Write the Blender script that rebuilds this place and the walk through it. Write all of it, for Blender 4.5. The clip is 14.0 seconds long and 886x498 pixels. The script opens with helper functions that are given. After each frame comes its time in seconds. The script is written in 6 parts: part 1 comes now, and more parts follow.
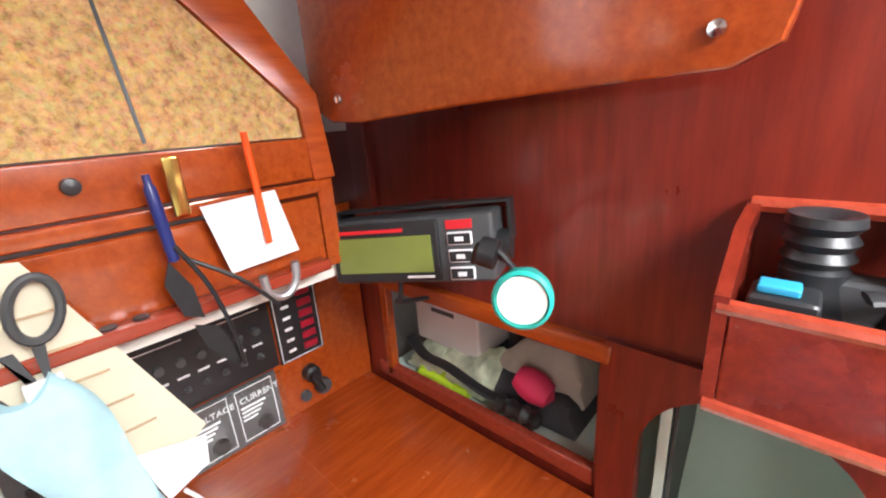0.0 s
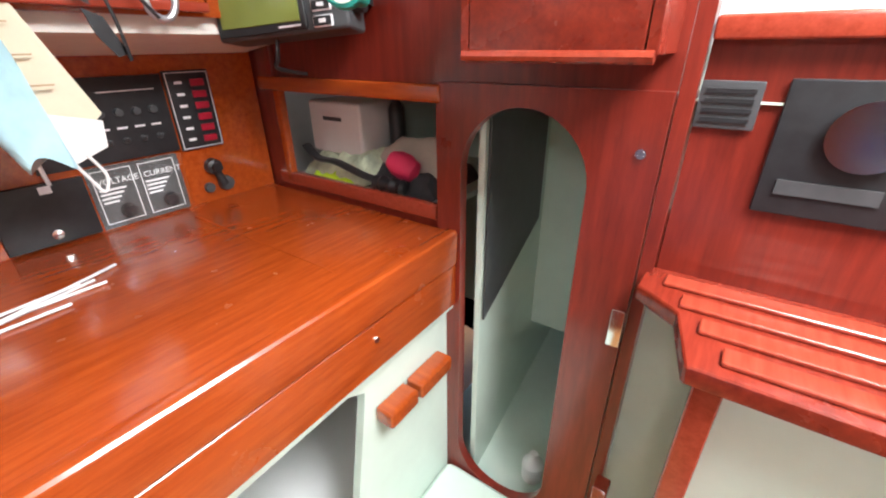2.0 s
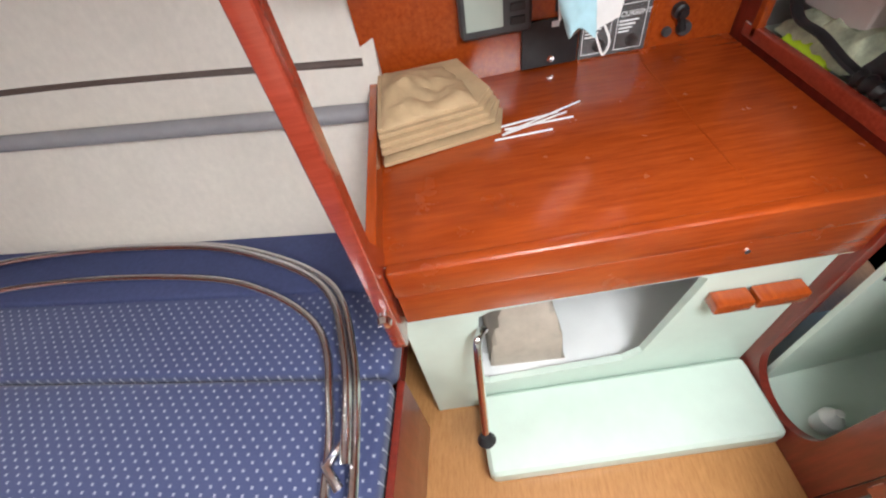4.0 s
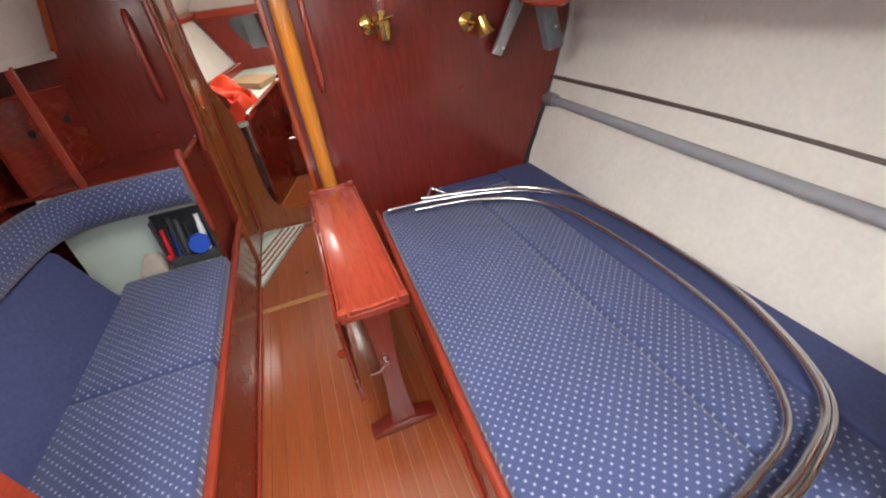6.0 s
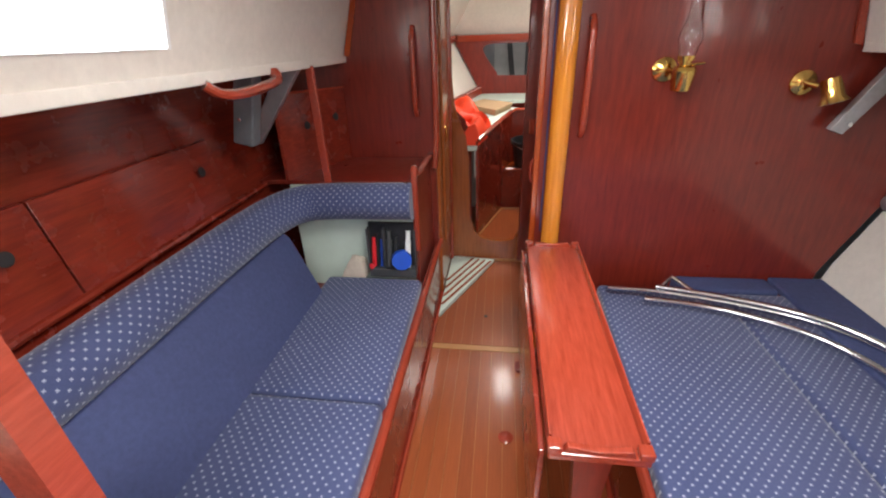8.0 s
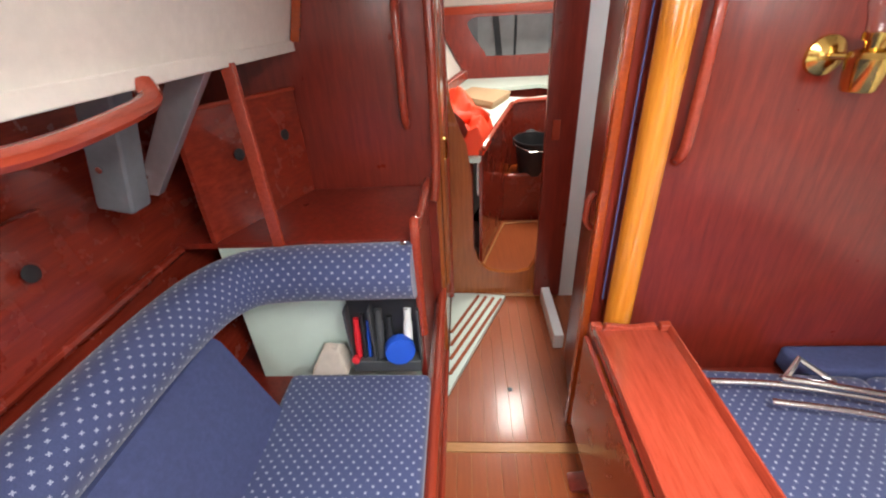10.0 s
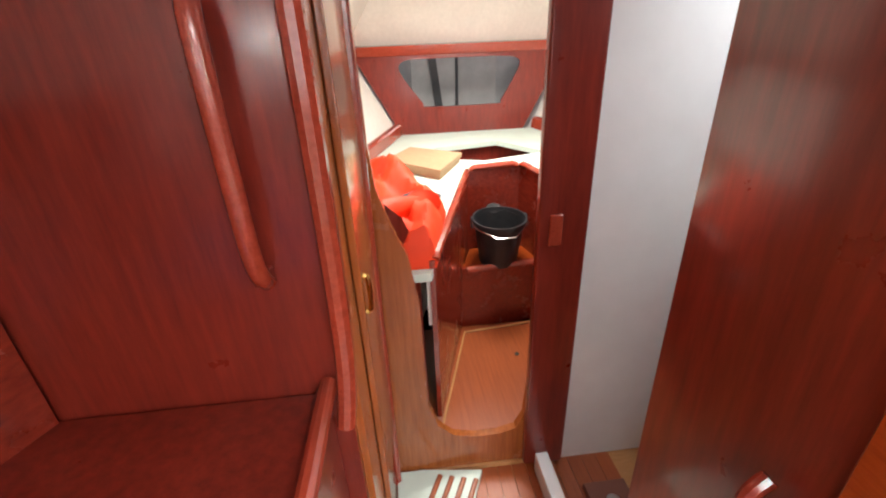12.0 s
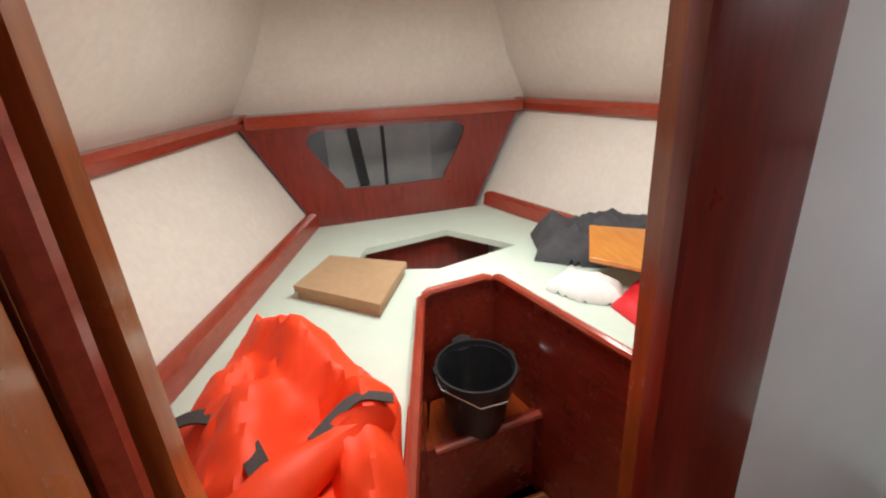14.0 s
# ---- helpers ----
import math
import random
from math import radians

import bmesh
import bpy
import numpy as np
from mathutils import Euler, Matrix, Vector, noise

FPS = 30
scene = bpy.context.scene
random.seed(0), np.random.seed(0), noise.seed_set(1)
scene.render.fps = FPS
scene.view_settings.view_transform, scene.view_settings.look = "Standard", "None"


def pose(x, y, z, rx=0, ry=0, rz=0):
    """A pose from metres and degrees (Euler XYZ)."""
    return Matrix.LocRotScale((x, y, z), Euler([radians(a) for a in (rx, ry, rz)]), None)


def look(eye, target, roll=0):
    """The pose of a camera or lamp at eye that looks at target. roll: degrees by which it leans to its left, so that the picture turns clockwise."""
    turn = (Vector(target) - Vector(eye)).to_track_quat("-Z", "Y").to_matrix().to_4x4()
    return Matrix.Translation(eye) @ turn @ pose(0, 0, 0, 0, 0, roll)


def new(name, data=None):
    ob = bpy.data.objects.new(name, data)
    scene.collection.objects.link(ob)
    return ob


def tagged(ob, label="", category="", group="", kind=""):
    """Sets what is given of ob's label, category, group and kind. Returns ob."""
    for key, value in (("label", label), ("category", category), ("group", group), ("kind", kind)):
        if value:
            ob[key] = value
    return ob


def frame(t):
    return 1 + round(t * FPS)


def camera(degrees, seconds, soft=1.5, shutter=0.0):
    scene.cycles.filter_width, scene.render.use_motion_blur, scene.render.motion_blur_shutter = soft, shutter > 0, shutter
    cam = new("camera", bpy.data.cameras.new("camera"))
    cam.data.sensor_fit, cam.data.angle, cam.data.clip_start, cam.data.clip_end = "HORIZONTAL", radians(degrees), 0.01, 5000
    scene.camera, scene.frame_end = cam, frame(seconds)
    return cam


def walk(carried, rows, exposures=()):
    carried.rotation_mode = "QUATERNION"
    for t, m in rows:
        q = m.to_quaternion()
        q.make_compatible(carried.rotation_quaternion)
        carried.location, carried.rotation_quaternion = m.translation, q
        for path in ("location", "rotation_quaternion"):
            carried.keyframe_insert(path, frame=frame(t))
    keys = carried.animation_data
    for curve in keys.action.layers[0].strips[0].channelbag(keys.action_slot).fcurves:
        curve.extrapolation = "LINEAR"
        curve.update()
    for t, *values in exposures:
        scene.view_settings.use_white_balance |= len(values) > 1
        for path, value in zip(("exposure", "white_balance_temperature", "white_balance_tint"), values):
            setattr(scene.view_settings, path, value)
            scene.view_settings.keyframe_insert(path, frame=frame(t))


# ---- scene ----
cam = camera(94.0, 14.0, 2.1)
PATH = [
    (0, (0.695, -0.445, 1.481), (1.994, -1.833, 0.858), -3.8),
    (0.5, (0.634, -0.445, 1.454), (1.942, -1.819, 0.821), -3.1),
    (1, (0.537, -0.458, 1.42), (1.839, -1.831, 0.771), -2.4),
    (1.5, (0.421, -0.364, 1.375), (1.823, -1.623, 0.707), -6.4),
    (2, (0.394, -0.295, 1.213), (1.42, -1.765, 0.326), -0.6),
    (2.2, (0.398, -0.291, 1.169), (1.327, -1.764, 0.186), 1.1),
    (4.3, (0.345, -0.06, 1.49), (1.654, 0.225, 0.019), -13.0),
    (4.5, (0.262, 0.05, 1.495), (1.655, 0.40, 0.095), -9.5),
    (5, (0.177, 0.07, 1.521), (1.303, 0.985, 0.145), -12.1),
    (5.5, (0.126, 0.032, 1.59), (1.226, 1.122, 0.325), -9.4),
    (6, (-0.041, 0.065, 1.558), (0.642, 1.602, 0.477), -8.1),
    (6.5, (-0.096, 0.181, 1.604), (0.202, 1.857, 0.555), -5.8),
    (7, (-0.16, 0.324, 1.595), (0.008, 2.034, 0.572), -3.5),
    (7.5, (-0.211, 0.403, 1.576), (-0.113, 2.155, 0.616), -1.7),
    (8, (-0.183, 0.498, 1.558), (-0.195, 2.282, 0.654), -2.1),
    (8.2, (-0.16, 0.559, 1.55), (-0.29, 2.33, 0.63), -3.0),
    (10.3, (-0.338, 1.379, 1.562), (-0.175, 3.099, 0.555), -2.3),
    (10.5, (-0.345, 1.438, 1.557), (-0.175, 3.151, 0.539), -1.4),
    (11, (-0.255, 1.736, 1.527), (-0.061, 3.424, 0.471), -3.2),
    (11.5, (-0.178, 1.998, 1.553), (0.068, 3.814, 0.753), -3.2),
    (12, (-0.173, 2.253, 1.505), (0.241, 4.021, 0.666), -2.5),
    (12.5, (-0.112, 2.502, 1.501), (0.5, 4.249, 0.746), -5.7),
    (13, (-0.065, 2.872, 1.542), (0.641, 4.679, 1.055), -4.0),
    (13.5, (-0.039, 3.017, 1.567), (0.689, 4.814, 1.074), -2.7),
    (14, (0.003, 3.044, 1.594), (0.766, 4.769, 0.929), -3.8),
]
walk(cam, [(t, look(eye, target, roll)) for t, eye, target, roll in PATH],
     [(0, 0.2), (2.2, 0.05), (4.3, -0.4), (6, -0.1), (8.2, 0.05), (10.3, 0.65), (12, 0.85), (12.5, 0.75), (13.2, -0.1), (14, -0.25)])

# ---- world and light ----
world = bpy.data.worlds.new("sky")
scene.world = world
world.use_nodes = True
_sky = world.node_tree.nodes.new("ShaderNodeTexSky")
_sky.sky_type, _sky.sun_disc, _sky.sun_elevation, _sky.sun_rotation = "NISHITA", False, radians(48), radians(200)
_bg = world.node_tree.nodes["Background"]
_bg.inputs[1].default_value = 0.15
world.node_tree.links.new(_sky.outputs[0], _bg.inputs[0])
_sun = new("sun", bpy.data.lights.new("sun", "SUN"))
_sun.data.energy, _sun.data.angle, _sun.data.color = 1.5, radians(12), (1, 0.96, 0.9)
_sun.matrix_world = look((0, 0, 8), (1.2, 3.4, 0))

MB = pose(0, 0, 0, 0, 0, -8)   # the boat's own axes: u to starboard, v ahead
MC = Matrix.Identity(4)        # axes of the chart corner


def opening_light(name, m, at, towards, w, h, watts, color=(1, 0.98, 0.95)):
    d = bpy.data.lights.new(name, "AREA")
    d.shape, d.size, d.size_y, d.energy, d.color = "RECTANGLE", w, h, watts, color
    ob = new(name, d)
    ob.matrix_world = look(m @ Vector(at), m @ Vector(towards))
    return ob


opening_light("daylight_companionway", MB, (0.0, -0.62, 2.0), (0.35, -0.75, 0.3), 0.62, 0.8, 80, (0.97, 0.98, 1))
# fill lamp added over the saloon, in an assumed roof opening out of view
opening_light("fill_saloon", MB, (-0.1, 1.25, 1.955), (-0.1, 1.25, 0), 0.5, 0.6, 26)
opening_light("daylight_forehatch", MB, (0.0, 4.05, 1.99), (0, 4.1, 0), 0.45, 0.45, 20, (1, 0.95, 0.88))
opening_light("daylight_window_port", MB, (-1.16, 1.05, 1.63), (0, 1.05, 0.9), 0.9, 0.2, 10)
opening_light("daylight_window_starboard", MB, (1.16, 1.25, 1.63), (0, 1.25, 0.9), 0.9, 0.2, 10)
# added fill that brightens the head and passage; its hatch is assumed
opening_light("fill_head", MB, (0.6, 2.95, 1.93), (0.5, 2.95, 0), 0.3, 0.3, 4.5, (0.95, 0.98, 1))


# ---- materials ----
def nodes(name, rough=0.5, metal=0.0, coat=0.0):
    m = bpy.data.materials.new(name)
    m.use_nodes = True
    nt = m.node_tree
    b = nt.nodes["Principled BSDF"]
    b.inputs["Roughness"].default_value, b.inputs["Metallic"].default_value = rough, metal
    b.inputs["Coat Weight"].default_value, b.inputs["Coat Roughness"].default_value = coat, 0.12
    return m, nt, b


def coords(nt, scale):
    tc, mp = nt.nodes.new("ShaderNodeTexCoord"), nt.nodes.new("ShaderNodeMapping")
    mp.inputs["Scale"].default_value = scale
    nt.links.new(tc.outputs["Object"], mp.inputs[0])
    return mp.outputs[0]


def noise_tex(nt, vec, scale, detail=4, rough=0.6):
    n = nt.nodes.new("ShaderNodeTexNoise")
    n.inputs["Scale"].default_value, n.inputs["Detail"].default_value, n.inputs["Roughness"].default_value = scale, detail, rough
    nt.links.new(vec, n.inputs["Vector"])
    return n.outputs["Fac"]


def ramp(nt, fac, stops):
    r = nt.nodes.new("ShaderNodeValToRGB")
    els = r.color_ramp.elements
    while len(els) < len(stops):
        els.new(0.5)
    for e, (p, c) in zip(els, stops):
        e.position, e.color = p, (*c, 1)
    nt.links.new(fac, r.inputs[0])
    return r.outputs[0]


def mix(nt, fac, a, b, kind="MIX"):
    n = nt.nodes.new("ShaderNodeMix")
    n.data_type, n.blend_type = "RGBA", kind
    for sock, v in ((n.inputs[0], fac), (n.inputs[6], a), (n.inputs[7], b)):
        if isinstance(v, bpy.types.NodeSocket):
            nt.links.new(v, sock)
        else:
            sock.default_value = v if isinstance(v, (int, float)) else (*v, 1)
    return n.outputs[2]


def bump(nt, b, fac, strength, dist=0.002):
    n = nt.nodes.new("ShaderNodeBump")
    n.inputs["Strength"].default_value, n.inputs["Distance"].default_value = strength, dist
    nt.links.new(fac, n.inputs["Height"])
    nt.links.new(n.outputs[0], b.inputs["Normal"])


def wood(name, dark, light, grain=(14, 1.2, 14), rough=0.28, coat=0.5, random_tint=0.0):
    m, nt, b = nodes(name, rough, 0, coat)
    vec = coords(nt, grain)
    fine = noise_tex(nt, vec, 5, 8, 0.7)
    broad = noise_tex(nt, coords(nt, (1, 1, 1)), 2.3, 3)
    c = ramp(nt, fine, ((0.28, dark), (0.72, light)))
    c = mix(nt, ramp(nt, broad, ((0.35, (0, 0, 0)), (0.75, (0.25, 0.25, 0.25)))), c, tuple(x * 0.8 for x in dark))
    if random_tint:
        oi = nt.nodes.new("ShaderNodeObjectInfo")
        c = mix(nt, random_tint, c, ramp(nt, oi.outputs["Random"], ((0, dark), (1, light))))
    nt.links.new(c, b.inputs["Base Color"])
    r = ramp(nt, noise_tex(nt, coords(nt, (1, 1, 1)), 9, 5), ((0.3, (rough * 0.9,) * 3), (0.8, (rough * 1.25,) * 3)))
    nt.links.new(r, b.inputs["Roughness"])
    bump(nt, b, fine, 0.08)
    return m


def plain(name, color, rough=0.5, metal=0.0, var=0.12, scale=14, bumpy=0.05, coat=0.0):
    m, nt, b = nodes(name, rough, metal, coat)
    n = noise_tex(nt, coords(nt, (1, 1, 1)), scale, 5)
    c = ramp(nt, n, ((0.3, tuple(x * (1 - var) for x in color)), (0.7, tuple(min(1, x * (1 + var)) for x in color))))
    big = noise_tex(nt, coords(nt, (1, 1, 1)), scale * 0.13, 3)
    c = mix(nt, ramp(nt, big, ((0.4, (0, 0, 0)), (0.75, (0.35, 0.35, 0.35)))), c, tuple(x * 0.82 for x in color))
    nt.links.new(c, b.inputs["Base Color"])
    bump(nt, b, n, bumpy)
    return m


def fabric(name, axes, pitch=0.026):
    """Blue woven upholstery with small white crosses in a staggered grid."""
    m, nt, b = nodes(name, 0.9)
    tc, sp = nt.nodes.new("ShaderNodeTexCoord"), nt.nodes.new("ShaderNodeSeparateXYZ")
    nt.links.new(tc.outputs["UV" if axes is None else "Object"], sp.inputs[0])
    axes = axes or (0, 1)

    def calc(op, a, c=0.0, d=0.0):
        n = nt.nodes.new("ShaderNodeMath")
        n.operation = op
        for i, v in enumerate((a, c, d)):
            if isinstance(v, bpy.types.NodeSocket):
                nt.links.new(v, n.inputs[i])
            else:
                n.inputs[i].default_value = v
        return n.outputs[0]
    p, q = sp.outputs[axes[0]], sp.outputs[axes[1]]
    a = calc("MULTIPLY", calc("ADD", p, q), 0.75 / pitch)
    c = calc("MULTIPLY", calc("SUBTRACT", p, q), 0.75 / pitch)
    fa = calc("ABSOLUTE", calc("SUBTRACT", calc("FRACT", a), 0.5))
    fc = calc("ABSOLUTE", calc("SUBTRACT", calc("FRACT", c), 0.5))
    lo, hi = calc("MINIMUM", fa, fc), calc("MAXIMUM", fa, fc)
    cross = calc("MULTIPLY", calc("LESS_THAN", lo, 0.055), calc("LESS_THAN", hi, 0.19))
    weave = noise_tex(nt, coords(nt, (1, 1, 1)), 420, 2)
    cloudy = noise_tex(nt, coords(nt, (1, 1, 1)), 5, 3)
    base = mix(nt, ramp(nt, weave, ((0.3, (0, 0, 0)), (0.7, (1, 1, 1)))), (0.034, 0.047, 0.125), (0.058, 0.077, 0.185))
    base = mix(nt, ramp(nt, cloudy, ((0.35, (0, 0, 0)), (0.7, (0.4, 0.4, 0.4)))), base, (0.07, 0.09, 0.2))
    nt.links.new(mix(nt, cross, base, (0.36, 0.39, 0.5)), b.inputs["Base Color"])
    b.inputs["Sheen Weight"].default_value = 0.25
    bump(nt, b, weave, 0.3, 0.001)
    return m


MAHOGANY = wood("mahogany", (0.11, 0.010, 0.006), (0.25, 0.028, 0.015), (10, 10, 1.0), 0.3, 0.45)
MAHOGANY_H = wood("mahogany_lengthwise", (0.125, 0.012, 0.006), (0.29, 0.034, 0.017), (12, 1.0, 12), 0.25, 0.6)
RED_TRIM = wood("red_varnished_trim", (0.24, 0.03, 0.014), (0.4, 0.062, 0.032), (18, 1.5, 18), 0.22, 0.7)
CHERRY = wood("orange_varnished_wood", (0.27, 0.038, 0.005), (0.47, 0.085, 0.012), (1.5, 14, 14), 0.22, 0.7)
CHERRY_Y = wood("orange_varnished_panel", (0.26, 0.035, 0.005), (0.46, 0.08, 0.012), (14, 1.3, 14), 0.24, 0.7)
LOCKER_WOOD = wood("golden_mahogany", (0.22, 0.055, 0.012), (0.44, 0.13, 0.03), (12, 12, 0.9), 0.24, 0.6)
SOLE = wood("teak_strip", (0.2, 0.04, 0.01), (0.4, 0.1, 0.028), (16, 0.9, 16), 0.32, 0.45, 0.35)
PALE_WOOD = wood("pale_seam_wood", (0.4, 0.18, 0.06), (0.58, 0.3, 0.12), (4, 20, 4), 0.3, 0.4)
MAST = wood("amber_varnished_spruce", (0.5, 0.16, 0.012), (0.72, 0.28, 0.035), (14, 14, 0.6), 0.15, 0.9)
PLANK = wood("amber_plank", (0.5, 0.17, 0.02), (0.7, 0.3, 0.06), (14, 1.2, 14), 0.3, 0.5)
LINER = plain("white_vinyl_liner", (0.74, 0.7, 0.64), 0.55, var=0.05, scale=40, bumpy=0.08)
GREEN = plain("pale_green_gelcoat", (0.62, 0.74, 0.66), 0.4, var=0.05, scale=8)
WHITE = plain("white_gelcoat", (0.8, 0.82, 0.82), 0.35, var=0.04, scale=6)
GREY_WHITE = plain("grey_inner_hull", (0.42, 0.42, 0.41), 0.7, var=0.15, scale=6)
STEEL = plain("polished_stainless", (0.72, 0.72, 0.73), 0.14, 1.0, 0.05, 30)
ALU = plain("brushed_aluminium", (0.5, 0.5, 0.52), 0.42, 0.8, 0.1, 30)
BRASS = plain("polished_brass", (0.78, 0.54, 0.16), 0.18, 1.0, 0.1, 30)
BLACK = plain("black_plastic", (0.018, 0.019, 0.021), 0.4, var=0.3, scale=30)
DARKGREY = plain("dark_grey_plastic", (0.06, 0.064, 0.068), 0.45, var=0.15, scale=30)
SPEAKER = plain("slate_grey_plastic", (0.14, 0.155, 0.17), 0.5, var=0.12, scale=30)
BLUE_XY, BLUE_YZ, BLUE_XZ = fabric("blue_cross_fabric_top", (0, 1)), fabric("blue_cross_fabric_side", (1, 2)), fabric("blue_cross_fabric_end", (0, 2))
BLUE_ROUND = fabric("blue_cross_fabric_bolster", None)
BLUE_PLAIN = plain("blue_plain_fabric", (0.05, 0.065, 0.16), 0.9, var=0.15, scale=60, bumpy=0.2)
ORANGE = plain("orange_nylon", (0.95, 0.055, 0.004), 0.6, var=0.1, scale=10, bumpy=0.1)
STRAP = plain("dark_webbing", (0.05, 0.045, 0.045), 0.8, var=0.2, scale=90)
CARD = plain("brown_cardboard", (0.42, 0.28, 0.16), 0.85, var=0.08, scale=30)
KRAFT = plain("kraft_paper", (0.52, 0.38, 0.22), 0.85, var=0.12, scale=16, bumpy=0.3)
PAPER = plain("cream_paper", (0.72, 0.66, 0.5), 0.85, var=0.05, scale=20)
WHITE_PAPER = plain("white_paper", (0.8, 0.8, 0.82), 0.8, var=0.03, scale=20)
MASK_BLUE = plain("pale_blue_nonwoven", (0.42, 0.68, 0.76), 0.85, var=0.12, scale=24, bumpy=0.3)
WHITE_CLOTH = plain("white_cloth", (0.8, 0.8, 0.79), 0.9, var=0.06, scale=30, bumpy=0.3)
BEIGE_CLOTH = plain("beige_cloth", (0.5, 0.44, 0.37), 0.9, var=0.12, scale=20, bumpy=0.3)
GREY_CLOTH = plain("charcoal_cloth", (0.06, 0.062, 0.07), 0.9, var=0.2, scale=30, bumpy=0.4)
LIME = plain("lime_reflective_cloth", (0.55, 0.8, 0.03), 0.7, var=0.1, scale=14)
LIME_WHITE = plain("green_white_cloth", (0.55, 0.62, 0.45), 0.8, var=0.5, scale=16)
PINK = plain("pink_foam", (0.8, 0.04, 0.13), 0.6, var=0.06, scale=16)
RED = plain("red_plastic", (0.65, 0.02, 0.03), 0.4, var=0.06, scale=20)
RED_ORANGE = plain("neon_red_plastic", (0.9, 0.09, 0.01), 0.3, var=0.04, scale=20)
TEAL = plain("teal_plastic", (0.02, 0.42, 0.36), 0.4, var=0.08, scale=20)
BLUE_PLASTIC = plain("blue_plastic", (0.02, 0.1, 0.6), 0.35, var=0.06, scale=20)
LENS_WHITE = plain("pearly_lens", (0.75, 0.74, 0.68), 0.2, var=0.15, scale=160)
LCD = plain("olive_lcd", (0.2, 0.24, 0.06), 0.12, var=0.12, scale=8)
LCD_GREY = plain("grey_lcd", (0.42, 0.5, 0.45), 0.15, var=0.05, scale=8)
BROWN_LAMINATE = plain("brown_laminate", (0.17, 0.06, 0.04), 0.45, var=0.1, scale=12)
RUBBER = plain("grey_foam_tube", (0.3, 0.3, 0.32), 0.6, var=0.06, scale=24)
DARK_STRIP = plain("dark_wood_strip", (0.1, 0.07, 0.06), 0.5, var=0.15, scale=24)


def cork_material():
    m, nt, b = nodes("cork", 0.85)
    v = nt.nodes.new("ShaderNodeTexVoronoi")
    v.inputs["Scale"].default_value = 190
    nt.links.new(coords(nt, (1, 1, 1)), v.inputs["Vector"])
    f = noise_tex(nt, coords(nt, (1, 1, 1)), 85, 6, 0.75)
    c = ramp(nt, f, ((0.3, (0.22, 0.1, 0.035)), (0.5, (0.5, 0.3, 0.12)), (0.75, (0.66, 0.44, 0.2))))
    c = mix(nt, 0.22, c, v.outputs["Color"], "SOFT_LIGHT")
    nt.links.new(c, b.inputs["Base Color"])
    bump(nt, b, f, 0.35)
    return m


def curtain_material():
    m, nt, b = nodes("striped_curtain", 0.9)
    n = noise_tex(nt, coords(nt, (0.05, 22, 0.05)), 1.0, 2)
    c = ramp(nt, n, ((0.36, (0.32, 0.18, 0.1)), (0.46, (0.72, 0.66, 0.56)), (0.56, (0.7, 0.45, 0.25)), (0.64, (0.78, 0.74, 0.66))))
    nt.links.new(c, b.inputs["Base Color"])
    return m


def glass_material(name, tint, rough=0.02):
    m, nt, b = nodes(name, rough)
    b.inputs["Base Color"].default_value = (*tint, 1)
    b.inputs["Transmission Weight"].default_value, b.inputs["IOR"].default_value = 1.0, 1.45
    return m


CORK, CURTAIN = cork_material(), curtain_material()
GLASS, CLEAR = glass_material("window_glass", (0.95, 0.97, 0.97)), glass_material("clear_plastic", (0.86, 0.86, 0.84), 0.08)
DAY = bpy.data.materials.new("bright_overcast_outside")
DAY.use_nodes = True
_e = DAY.node_tree.nodes.new("ShaderNodeEmission")
_e.inputs[0].default_value, _e.inputs[1].default_value = (0.96, 0.98, 1, 1), 2.2
DAY.node_tree.links.new(_e.outputs[0], DAY.node_tree.nodes["Material Output"].inputs[0])


# ---- mesh tools ----
def box(a, b, bevel=0.0, bm=None):
    bm = bm or bmesh.new()
    lo = [min(p, q) for p, q in zip(a, b)]
    hi = [max(p, q) for p, q in zip(a, b)]
    r = bmesh.ops.create_cube(bm, size=1)
    for v in r["verts"]:
        v.co = [l + (h - l) * (c + 0.5) for l, h, c in zip(lo, hi, v.co)]
    if bevel:
        es = list({e for v in r["verts"] for e in v.link_edges})
        bmesh.ops.bevel(bm, geom=es, offset=bevel, segments=3, profile=0.6, affect="EDGES")
    return bm


def plate(loop, depth, holes=(), bevel=0.0, bm=None):
    """A flat board: its outline in space, the vector through its thickness, and outlines cut out of it."""
    bm = bm or bmesh.new()
    keep = set(bm.faces)
    edges = []
    for pts in (loop, *holes):
        vs = [bm.verts.new(p) for p in pts]
        edges += [bm.edges.new((vs[i - 1], vs[i])) for i in range(len(vs))]
    d = Vector(depth)
    if holes:
        bmesh.ops.triangle_fill(bm, edges=edges, use_beauty=True, normal=d.normalized())
    else:
        bmesh.ops.contextual_create(bm, geom=edges)
    faces = [f for f in bm.faces if f not in keep]
    ext = bmesh.ops.extrude_face_region(bm, geom=faces)
    bmesh.ops.translate(bm, verts=[g for g in ext["geom"] if isinstance(g, bmesh.types.BMVert)], vec=d)
    bmesh.ops.recalc_face_normals(bm, faces=[f for f in bm.faces if f not in keep])
    if bevel:
        es = [e for e in bm.edges if len(e.link_faces) == 2 and e.calc_face_angle(0) > 0.9]
        bmesh.ops.bevel(bm, geom=es, offset=bevel, segments=3, profile=0.6, affect="EDGES")
    return bm


